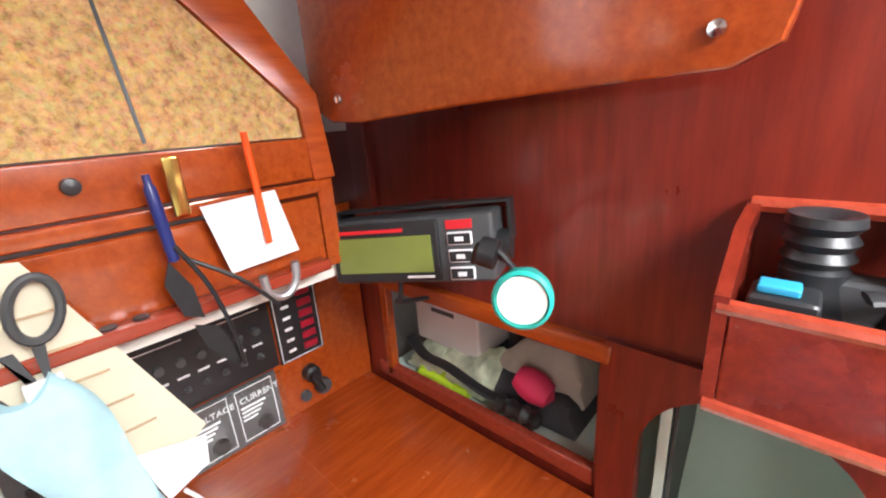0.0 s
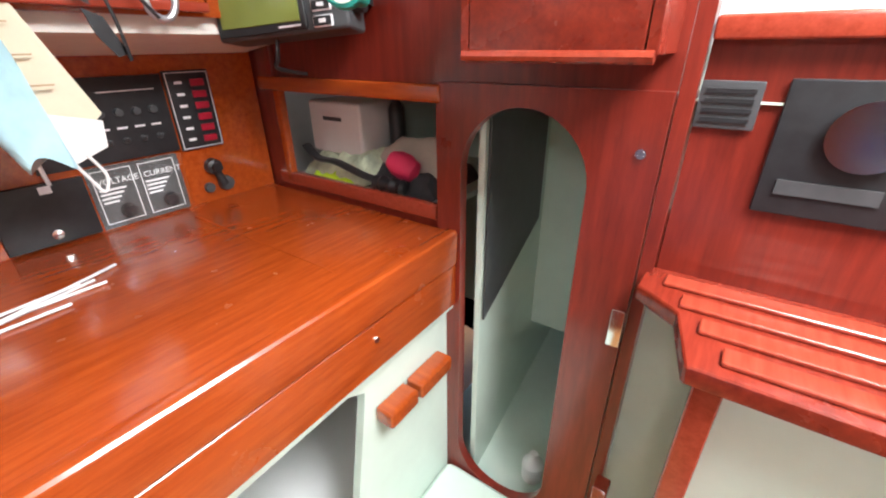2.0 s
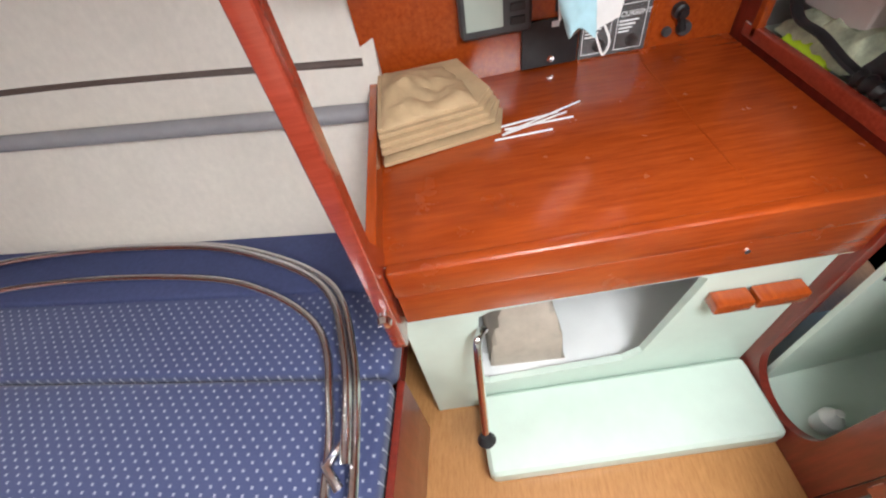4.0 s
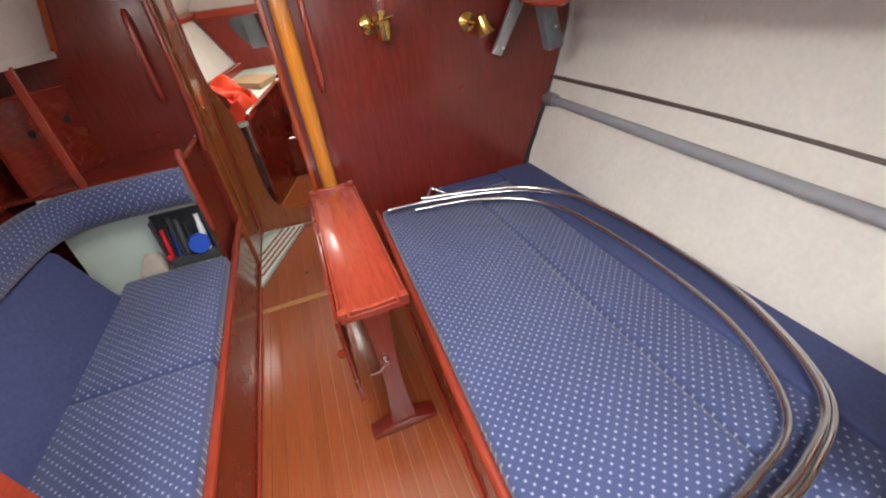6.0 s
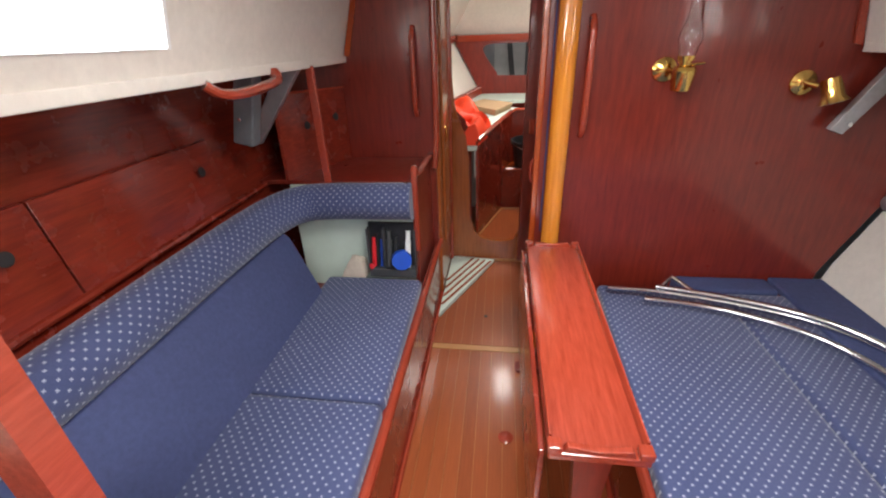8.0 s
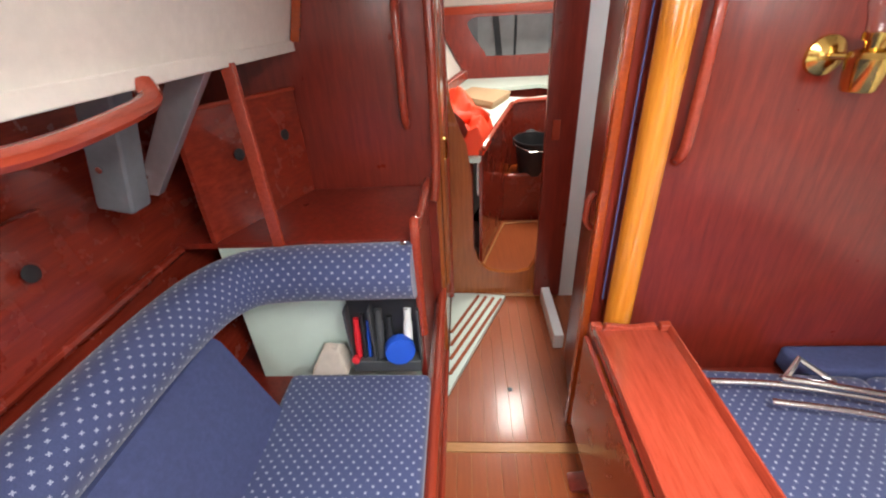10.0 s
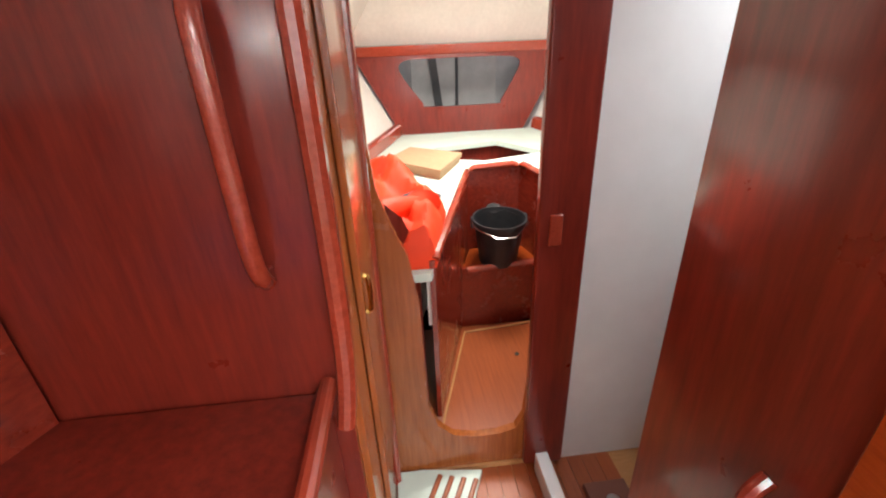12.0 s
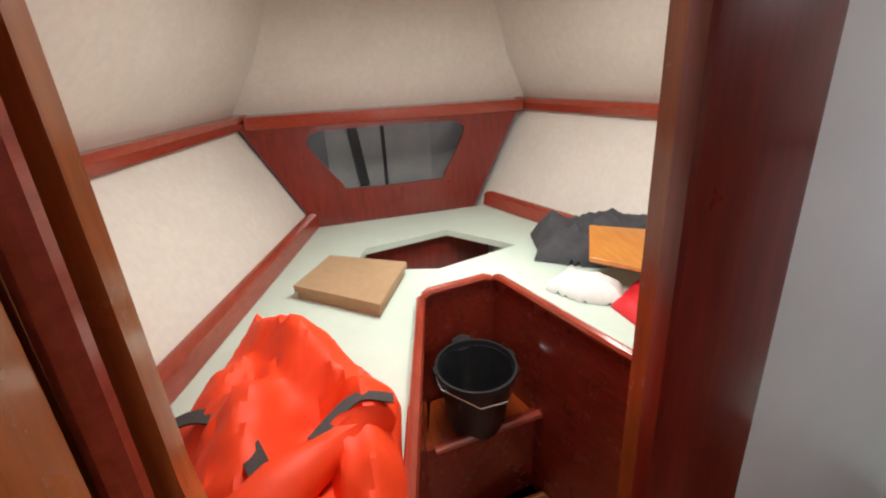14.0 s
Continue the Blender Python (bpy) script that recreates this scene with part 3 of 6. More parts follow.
solo("bow_beam", plate([(-0.72, 5.25, 1.37), (0.72, 5.25, 1.37), (0.72, 5.25, 1.43), (-0.72, 5.25, 1.43)], (0, 0.1, 0), bevel=0.006), RED_TRIM, "mahogany beam across the bow", "beam", kind="structure")
# bow panel with its rounded opening into the chain locker
_bp = thing("wall_bow", (0, 5.25, 0.87), "mahogany bow panel with a hexagonal opening", "wall", kind="structure")
bowy = lambda z: 5.2 + (z - 0.87) * 0.12
_hex = smooth_path([(-0.42, 5.2, 1.335), (-0.28, 5.2, 1.345), (0.2, 5.2, 1.345), (0.34, 5.2, 1.33), (0.36, 5.2, 1.27), (0.24, 5.2, 1.07), (0.2, 5.2, 1.045), (-0.26, 5.2, 1.045), (-0.31, 5.2, 1.075), (-0.45, 5.2, 1.27)], 3, True)
_hex = [(p.x, bowy(p.z), p.z) for p in _hex]
part("panel", plate([(-0.47, bowy(0.87), 0.87), (0.4, bowy(0.87), 0.87), (0.7, bowy(1.4), 1.4), (-0.76, bowy(1.4), 1.4)], (0, 0.02, 0), [_hex]), MAHOGANY, _bp)
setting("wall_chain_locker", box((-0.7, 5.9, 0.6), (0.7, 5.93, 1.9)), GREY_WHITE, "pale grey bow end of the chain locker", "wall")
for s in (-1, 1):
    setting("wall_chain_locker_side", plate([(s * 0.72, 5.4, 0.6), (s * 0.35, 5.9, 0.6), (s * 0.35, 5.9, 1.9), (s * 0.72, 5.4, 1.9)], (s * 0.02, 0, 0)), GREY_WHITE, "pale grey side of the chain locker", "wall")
solo("chain_pipe", tube([(0.02, 5.885, 0.6), (0.02, 5.885, 1.9)], 0.012, 8), DARKGREY, "thin dark pipe inside the chain locker", "pipe")
solo("chain_stopper", plate([(-0.16, 5.86, 0.9), (-0.1, 5.86, 0.9), (-0.2, 5.86, 1.7), (-0.26, 5.86, 1.7)], (0, 0.039, 0)), DARKGREY, "dark fitting inside the chain locker", "fitting")

# vee berth deck with locker opening
_vb = thing("vee_berth", (0, 4.4, 0.84), "pale green vee berth base with locker opening", "berth")
_well = [(-0.40, 3.372), (-0.145, 4.25), (0.125, 4.29), (0.36, 3.372)]
_hole = [(-0.36, 4.62), (-0.27, 4.82), (0.14, 4.9), (0.37, 4.6), (-0.02, 4.5)]
outline = [(-1.09, 3.372), (-0.42, 3.372), (-0.165, 4.27), (0.135, 4.31), (0.38, 3.372), (1.09, 3.372), (0.46, 5.19), (-0.5, 5.19)]
part("berth_top", plate([(u, v, 0.84) for u, v in outline], (0, 0, 0.03), [[(u, v, 0.84) for u, v in _hole]]), GREEN, _vb)
part("locker_well", plate([(-0.42, 4.45, 0.55), (0.42, 4.45, 0.55), (0.42, 4.98, 0.55), (-0.42, 4.98, 0.55)], (0, 0, 0.02)), LINER, _vb)
part("locker_wall", plate([(-0.34, 4.86, 0.57), (0.4, 4.98, 0.57), (0.4, 4.98, 0.838), (-0.34, 4.86, 0.838)], (0, 0.02, 0)), MAHOGANY, _vb)
solo("red_pouch", crumple([(-0.1, 4.5), (0.06, 4.53), (0.08, 4.62), (-0.06, 4.62)], 0.57, 0.26, 0.03, 5, 12, 0.04), RED, "red fabric pouch in the berth locker", "pouch")
# seat well: mahogany sides, seat step
_sw = thing("seat_well", (0, 3.8, FL), "mahogany seat well between the berths with notched rim", "seat")
pts = [(-0.405, 3.40), (-0.155, 4.26), (0.13, 4.30), (0.365, 3.40)]
for (a, b), nm in zip(zip(pts, pts[1:]), ("side_panel", "front_panel", "side_panel")):
    part(nm, plate([(*a, FL - 0.1), (*b, FL - 0.1), (*b, 0.90), (*a, 0.90)], (0.004, 0.018, 0) if nm == "front_panel" else ((-0.018 if a[0] < 0 and b[0] < 0 else 0.018), 0, 0)), MAHOGANY_H, _sw)
for a, b in zip(pts, pts[1:]):
    A, B = Vector((*a, 0.9)), Vector((*b, 0.9))
    d = (B - A).normalized()
    part("rim", tube([A + d * 0.01, A + d * 0.03 + Vector((0, 0, 0.012)), B - d * 0.045 + Vector((0, 0, 0.012)), B - d * 0.02], 0.016, 8), RED_TRIM, _sw)
_v0 = 4.0
part("step_riser", plate([(-0.23, _v0 + 0.02, FL - 0.1), (0.205, _v0 + 0.06, FL - 0.1), (0.205, _v0 + 0.06, 0.465), (-0.23, _v0 + 0.02, 0.465)], (0, 0.018, 0)), MAHOGANY_H, _sw)
part("step_top", plate([(-0.225, _v0 + 0.03, 0.43), (0.20, _v0 + 0.07, 0.43), (0.128, 4.285, 0.43), (-0.15, 4.245, 0.43)], (0, 0, 0.018)), CHERRY_Y, _sw)
part("step_lip", tube([(-0.2, _v0 + 0.015, 0.462), (0.2, _v0 + 0.045, 0.462)], 0.017, 10), RED_TRIM, _sw)

# bucket standing on the seat
def bucket(at):
    u, v, z = at
    b = thing("bucket", at, "black plastic bucket with wire handle, standing on seat", "bucket")
    R, h = 0.134, 0.25
    part("body", lathe([(0, 0.0), (0.092, 0.0), (0.098, 0.01), (R - 0.008, h - 0.02), (R + 0.004, h - 0.018), (R + 0.004, h), (R - 0.004, h), (0.092, 0.012), (0, 0.012)], at, n=36), BLACK, b)
    part("spout", plate([(u - 0.03, v + R - 0.012, z + h - 0.03), (u + 0.03, v + R - 0.012, z + h - 0.03), (u + 0.035, v + R + 0.012, z + h + 0.004), (u, v + R + 0.02, z + h + 0.012), (u - 0.035, v + R + 0.012, z + h + 0.004)], (0, 0.004, 0)), BLACK, b)
    part("handle", tube([(u - R - 0.006, v + 0.02, z + h - 0.005), (u - R - 0.004, v - 0.05, z + h - 0.025)] + [(u - 0.045, v - R - 0.02, z + h - 0.04), (u + 0.045, v - R - 0.02, z + h - 0.04)] + [(u + R + 0.004, v - 0.05, z + h - 0.025), (u + R + 0.006, v + 0.02, z + h - 0.005)], 0.0032, 8), STEEL, b)
    for s in (-1, 1):
        part("ear", box((u + s * (R - 0.006), v - 0.005, z + h - 0.05), (u + s * (R + 0.01), v + 0.03, z + h + 0.002), 0.003), BLACK, b)


bucket((-0.02, 4.105, 0.45))

# things on the berth
_cb = thing("cardboard_box", (-0.38, 4.42, 0.87), "flat brown cardboard box with light wood edges", "box")
part("lid", plate([(-0.57, 4.46, 0.9), (-0.30, 4.22, 0.9), (-0.15, 4.5, 0.9), (-0.43, 4.68, 0.9)], (0, 0, 0.025), bevel=0.003), CARD, _cb)
part("side", plate([(-0.56, 4.462, 0.871), (-0.302, 4.232, 0.871), (-0.162, 4.498, 0.871), (-0.43, 4.67, 0.871)], (0, 0, 0.028)), CARD, _cb)
_lj = thing("lifejacket", (-0.6, 3.75, 0.87), "crumpled bright orange lifejacket with dark straps", "lifejacket")
_o = [(-0.83, 3.42), (-0.43, 3.40), (-0.36, 3.62), (-0.32, 3.82), (-0.45, 4.02), (-0.66, 4.2), (-0.75, 3.95), (-0.88, 3.7)]
_ljz = lambda x, y: 0.10 + 0.05 * math.sin(x * 22) * math.cos(y * 11) + 0.34 * max(0.0, y - 3.72)
part("body", crumple(_o, 0.875, _ljz, 0.045, 3, 44, 0.1), ORANGE, _lj)
part("collar", sweep(lambda s: [(-0.62 + 0.2 * s + 0.07 * math.cos(a), 3.5 + 0.26 * s * (1.1 - 0.4 * s), 0.99 + 0.055 * math.sin(a) + 0.02 * math.sin(6 * s)) for a in [2 * math.pi * k / 12 for k in range(12)]], [0.0, 0.05, 0.2, 0.4, 0.6, 0.8, 0.95, 1.0]), ORANGE, _lj)


def strap(pts, w, z, mat, parent):
    p = smooth_path(pts, 6)
    bm = bmesh.new()
    rows = []
    for i, q in enumerate(p):
        d = (p[min(i + 1, len(p) - 1)] - p[max(i - 1, 0)]).normalized()
        n = Vector((-d.y, d.x, 0)) * w / 2
        rows.append([bm.verts.new(q + n), bm.verts.new(q - n), bm.verts.new(q - n - Vector((0, 0, 0.004))), bm.verts.new(q + n - Vector((0, 0, 0.004)))])
    for A, B in zip(rows, rows[1:]):
        for j in range(4):
            bm.faces.new((A[j], A[(j + 1) % 4], B[(j + 1) % 4], B[j]))
    part("strap", bm, mat, parent, "dark webbing strap")


strap([(-0.87, 3.72, 0.94), (-0.76, 3.80, 1.0), (-0.66, 3.76, 1.01), (-0.59, 3.62, 1.03), (-0.55, 3.48, 1.045)], 0.035, 0, STRAP, _lj)
strap([(-0.345, 3.74, 0.985), (-0.42, 3.74, 1.01), (-0.5, 3.64, 1.03)], 0.028, 0, STRAP, _lj)
solo("orange_vest", crumple([(-0.52, 3.40), (-0.40, 3.40), (-0.345, 3.6), (-0.35, 3.78), (-0.5, 3.72)], 0.875, 0.13, 0.03, 8, 18, 0.05), ORANGE, "folded orange vest beside the lifejacket", "vest")
solo("charcoal_jacket", crumple([(0.36, 4.42), (0.5, 4.3), (0.72, 4.2), (0.86, 4.2), (0.85, 4.42), (0.62, 4.66), (0.48, 4.68), (0.42, 4.5)], 0.875, lambda x, y: 0.06 + 0.25 * max(0, x - 0.4), 0.05, 13, 26, 0.07), GREY_CLOTH, "crumpled charcoal jacket on the vee berth", "jacket")
solo("white_towel", crumple([(0.28, 4.2), (0.34, 4.08), (0.46, 4.0), (0.54, 4.12), (0.42, 4.28)], 0.875, 0.05, 0.025, 21, 20, 0.05), WHITE_CLOTH, "crumpled white towel on the vee berth", "towel")
solo("wooden_board", plate([(0.44, 4.18, 0.96), (0.56, 4.36, 1.0), (0.84, 4.16, 1.0), (0.66, 3.9, 0.96)], (0.0, 0, 0.02), bevel=0.004), PLANK, "amber varnished wooden board lying on clothes", "board")
solo("red_cloth", crumple([(0.42, 4.02), (0.42, 3.8), (0.75, 3.72), (0.8, 3.95), (0.6, 4.12)], 0.875, 0.05, 0.02, 31, 16, 0.06), RED, "folded red cloth under the wooden board", "cloth")
for u in (-0.5,):
    part("berth_riser", plate([(-0.42, 3.42, 0.62), (-0.168, 4.25, 0.62), (-0.168, 4.25, 0.838), (-0.42, 3.42, 0.838)], (-0.015, 0, 0)), LINER, _vb)

# the berths, linings and beams of the fore cabin rise a little towards the bow
_rise = MB @ Matrix.Translation((0, 3.25, 0.9)) @ Matrix.Rotation(0.08, 4, "X") @ Matrix.Translation((0, -3.25, -0.9)) @ MB.inverted()
for ob in set(bpy.data.objects) - _before:
    if ob.parent is None:
        ob.matrix_world = _rise @ ob.matrix_world

# ================= saloon =================
# mast post
_ms = thing("mast_post", (0.0, 2.33, 0.0), "round amber varnished mast post at the bulkhead", "mast")
part("post", lathe([(0, 0), (0.044, 0), (0.042, 0.1), (0.042, 1.895), (0, 1.895)], (0.0, 2.335, 0.0), n=32), MAST, _ms)
solo("mast_cable", tube(smooth_path([(-0.046, 2.37, 0.7), (-0.046, 2.372, 1.0), (-0.047, 2.372, 1.4), (-0.046, 2.37, 1.89)], 4), 0.003, 8), BLUE_PLAIN, "thin blue cable running up the mast", "cable")


def saloon_table():
    t = thing("drop_leaf_table", (0.0, 1.72, 0.0), "narrow red varnished table with raised fiddles, leaves folded", "table")
    a0, a1, w = 1.14, 2.25, 0.118
    part("tabletop", box((-w, a0, 0.66), (w, a1, 0.685), 0.006), RED_TRIM, t)
    for s in (-1, 1):
        part("fiddle", plate([(s * w, a0 + 0.03, 0.685), (s * (w - 0.014), a0 + 0.03, 0.685), (s * (w - 0.009), a0 + 0.03, 0.712), (s * (w - 0.003), a0 + 0.03, 0.712)], (0, a1 - a0 - 0.06, 0), bevel=0.002), RED_TRIM, t)
        if s < 0:
            part("leaf", box((s * (w + 0.004), a0 + 0.02, 0.26), (s * (w + 0.02), a1 - 0.02, 0.665), 0.005), MAHOGANY_H, t)
        for v in (a0, a1):
            part("corner_cap", box((s * (w - 0.032), v - 0.004, 0.684), (s * (w + 0.002), v + (0.03 if v < 1.6 else -0.03), 0.708), 0.006), RED_TRIM, t)
    for v in (a0 + 0.004, a1 - 0.022):
        part("end_fiddle", plate([(-w + 0.035, v, 0.684), (w - 0.035, v, 0.684), (w - 0.045, v, 0.704), (0, v, 0.694), (-w + 0.045, v, 0.704)], (0, 0.018, 0), bevel=0.003), RED_TRIM, t)
    for v in (a0 + 0.06, a1 - 0.1):
        part("leg", sweep(lambda z: [(dx * (0.05 - 0.018 * math.sin(math.pi * min(1, (z - 0.05) / 0.6))), v + dv * 0.02, z) for dx, dv in ((-1, -1), (1, -1), (1, 1), (-1, 1))], [0.03, 0.08, 0.15, 0.25, 0.4, 0.55, 0.66]), MAHOGANY, t)
        part("foot", plate([(-0.13, v - 0.035, 0.002), (0.13, v - 0.035, 0.002), (0.14, v - 0.035, 0.02), (0.05, v - 0.035, 0.045), (-0.05, v - 0.035, 0.045), (-0.14, v - 0.035, 0.02)], (0, 0.07, 0), bevel=0.006), MAHOGANY, t)
    catch = part("catch", lathe([(0, 0), (0.014, 0), (0.014, 0.012), (0.007, 0.016), (0.007, 0.03), (0, 0.03)], (-0.01, a0 + 0.04, 0.42), (0, -1, 0), 14), STEEL, t, "chrome leaf catch")
    part("lever", tube([(-0.01, a0 + 0.012, 0.42), (-0.04, a0 + 0.0, 0.4), (-0.075, a0 + 0.005, 0.395)], 0.006, 8), STEEL, catch)


saloon_table()


def settee_front(name, u0, u1, v0, v1, label, out):
    f = thing(name, ((u0 + u1) / 2, (v0 + v1) / 2, 0), label, "berth front")
    part("panel", plate([(u0, v0, 0.0), (u1, v1, 0.0), (u1, v1, 0.4), (u0, v0, 0.4)], (out * -0.02, 0, 0)), MAHOGANY_H, f)
    part("edge_rail", tube([(u0 + out * 0.004, v0, 0.4), (u1 + out * 0.004, v1, 0.4)], 0.018, 10), RED_TRIM, f)
    part("toe_rail", tube([(u0 + out * 0.008, v0, 0.012), (u1 + out * 0.008, v1, 0.012)], 0.01, 8), RED_TRIM, f)


settee_front("starboard_berth_front", 0.16, 0.235, 0.2, MAIN - 0.005, "mahogany front of the starboard berth with red edge rail", -1)
settee_front("port_settee_front", -0.60, -0.62, -0.3, 2.86, "mahogany front of the port settee with red edge rail", 1)
setting("berth_base_starboard", plate([(0.19, 0.2, 0.3), (1.24, 0.2, 0.3), (1.24, MAIN - 0.004, 0.3), (0.26, MAIN - 0.004, 0.3)], (0, 0, 0.05)), MAHOGANY, "plywood base under the starboard berth cushions", "berth")
setting("berth_base_port", box((-1.5, -0.4, 0.3), (-0.63, 2.86, 0.35)), MAHOGANY, "plywood base under the port settee cushions", "berth")


def cushion(name, loop, z0, z1, mat, label, group="", r=0.03):
    """A soft cushion over a plan outline, with rounded, slightly domed top."""
    bm = plate([(u, v, z0) for u, v in loop], (0, 0, z1 - z0))
    bmesh.ops.bevel(bm, geom=list(bm.edges), offset=r, segments=4, profile=0.6, affect="EDGES")
    c = thing(name, (sum(p[0] for p in loop) / len(loop), sum(p[1] for p in loop) / len(loop), z0), label, "cushion", group=group)
    part("cover", bm, mat, c)
    pts = [Vector((u, v, z1 - r * 0.35)) for u, v in loop]
    mid = sum(pts, Vector()) / len(pts)
    return c


G1, G2 = "starboard berth cushions", "port settee cushions"
cushion("berth_cushion", [(0.175, 0.2), (0.797, 0.2), (0.797, MAIN - 0.14), (0.245, MAIN - 0.1)], 0.351, 0.455, BLUE_XY, "blue patterned berth cushion with small white crosses", G1)
cushion("berth_cushion", [(0.803, 0.2), (1.22, 0.2), (1.22, MAIN - 0.14), (0.803, MAIN - 0.14)], 0.351, 0.457, BLUE_XY, "blue patterned berth cushion along the hull", G1)
cushion("filler_cushion", [(1.06, 0.19), (1.3, 0.19), (1.3, MAIN - 0.01), (1.06, MAIN - 0.01)], 0.44, 0.475, BLUE_PLAIN, "plain blue filler cushion against the hull", G1, 0.012)
cushion("filler_cushion", [(0.62, MAIN - 0.135), (1.055, MAIN - 0.135), (1.055, MAIN - 0.006), (0.62, MAIN - 0.006)], 0.38, 0.465, BLUE_PLAIN, "plain blue filler cushion at the bulkhead", G1, 0.02)
cushion("settee_cushion", [(-1.14, 1.46), (-0.625, 1.46), (-0.635, 2.28), (-1.14, 2.28)], 0.351, 0.455, BLUE_XY, "blue patterned settee seat cushion with white crosses", G2)
cushion("settee_cushion", [(-1.14, -0.3), (-0.615, -0.3), (-0.625, 1.455), (-1.14, 1.455)], 0.351, 0.455, BLUE_XY, "blue patterned settee seat cushion with white crosses", G2)
# backrest leaning on the hull
bm = sweep(lambda v: [(-1.11, v, 0.45), (-1.225, v, 0.75), (-1.25, v, 0.77), (-1.33, v, 0.77), (-1.28, v, 0.45), (-1.2, v, 0.43)], [-0.3, -0.29, 2.06, 2.1, 2.12])
_bk = thing("backrest_cushion", (-1.2, 0.9, 0.45), "plain blue sloping backrest cushion of the settee", "cushion", group=G2)
part("cover", bm, BLUE_PLAIN, _bk)
# round bolster: along the hull, turning inboard ahead
_bs = thing("bolster", (-1.3, 1.0, 0.8), "long blue patterned bolster bending round the corner", "cushion", group=G2)
part("cover", tube(smooth_path([(-1.31, -0.3, 0.84), (-1.31, 1.1, 0.845), (-1.31, 1.7, 0.85), (-1.285, 2.1, 0.855), (-1.2, 2.27, 0.86), (-1.05, 2.31, 0.862), (-0.85, 2.31, 0.865), (-0.66, 2.31, 0.868)], 6), 0.09, 20, mapped=True), BLUE_ROUND, _bs)
part("seam", tube([(-1.228, 1.1, 0.84), (-1.25, 1.1, 0.9), (-1.31, 1.1, 0.93)], 0.003, 6), BLUE_PLAIN, _bs)

# shelf locker ahead of the settee
_sh = thing("shelf_unit", (-1.0, 2.6, 0), "mahogany shelf unit ahead of the settee", "shelf")
part("shelf_top", box((-1.46, 2.36, 0.93), (-0.66, 2.815, 0.95), 0.003), MAHOGANY, _sh)
part("passage_side", plate([(-0.655, 2.34, 0.0), (-0.655, 2.81, 0.0), (-0.655, 2.815, 0.96), (-0.655, 2.34, 0.96)], (-0.02, 0, 0)), MAHOGANY, _sh)
part("front_lip", tube(smooth_path([(-0.652, 2.815, 0.97), (-0.652, 2.5, 0.97), (-0.652, 2.38, 0.985), (-0.652, 2.35, 1.02), (-0.652, 2.325, 0.96), (-0.652, 2.32, 0.6)], 5), 0.016, 10), RED_TRIM, _sh)
part("back_panel", plate([(-1.30, 2.36, 0.95), (-1.12, 2.81, 0.95), (-1.12, 2.81, 1.35), (-1.29, 2.36, 1.36)], (-0.015, 0, 0)), MAHOGANY_H, _sh)
part("locker_lip", tube([(-1.275, 2.4, 1.355), (-1.115, 2.80, 1.345)], 0.008, 8), RED_TRIM, _sh)
for v, z in ((2.52, 1.19), (2.72, 1.2)):
    f = (v - 2.36) / 0.45
    part("finger_ring", lathe([(0.0, 0), (0.018, 0), (0.02, 0.004), (0.013, 0.006), (0.0, 0.003)], (-1.292 + 0.175 * f, v, z), (1, -0.34, 0.1), 18), BLACK, _sh, "dark finger pull")
part("knob", lathe([(0, 0), (0.012, 0), (0.012, 0.015), (0.016, 0.02), (0.012, 0.03), (0, 0.03)], (-0.69, 2.34, 0.945), (0, -1, 0), 14), STEEL, _sh, "chrome latch knob")
part("upright_trim", plate([(-1.074, 2.345, 0.93), (-1.109, 2.345, 0.93), (-1.112, 2.345, 1.475), (-1.077, 2.345, 1.475)], (0, 0.02, 0), bevel=0.004), RED_TRIM, _sh)
# panels on the port side with trim
for v0, v1 in ((0.55, 1.316), (1.322, 2.05)):
    lp = thing("wall_locker", (-1.43, (v0 + v1) / 2, 0.92), "dark mahogany locker panel with finger hole", "locker door", group="port locker panels")
    part("panel", plate([(-1.43, v0, 0.93), (-1.43, v1, 0.93), (-1.48, v1, 1.22), (-1.48, v0, 1.22)], (0.022, 0, 0), bevel=0.003), MAHOGANY_H, lp)
    part("finger_ring", lathe([(0, 0), (0.018, 0), (0.02, 0.004), (0.012, 0.006), (0, 0.003)], (-1.425, v1 - 0.12, 1.12), (1, 0, 0.17), 16), BLACK, lp)
solo("panel_rail", tube([(-1.41, -0.3, 0.925), (-1.41, 2.34, 0.94)], 0.014, 8), MAHOGANY_H, "mahogany rail above the bolster", "trim", kind="structure")


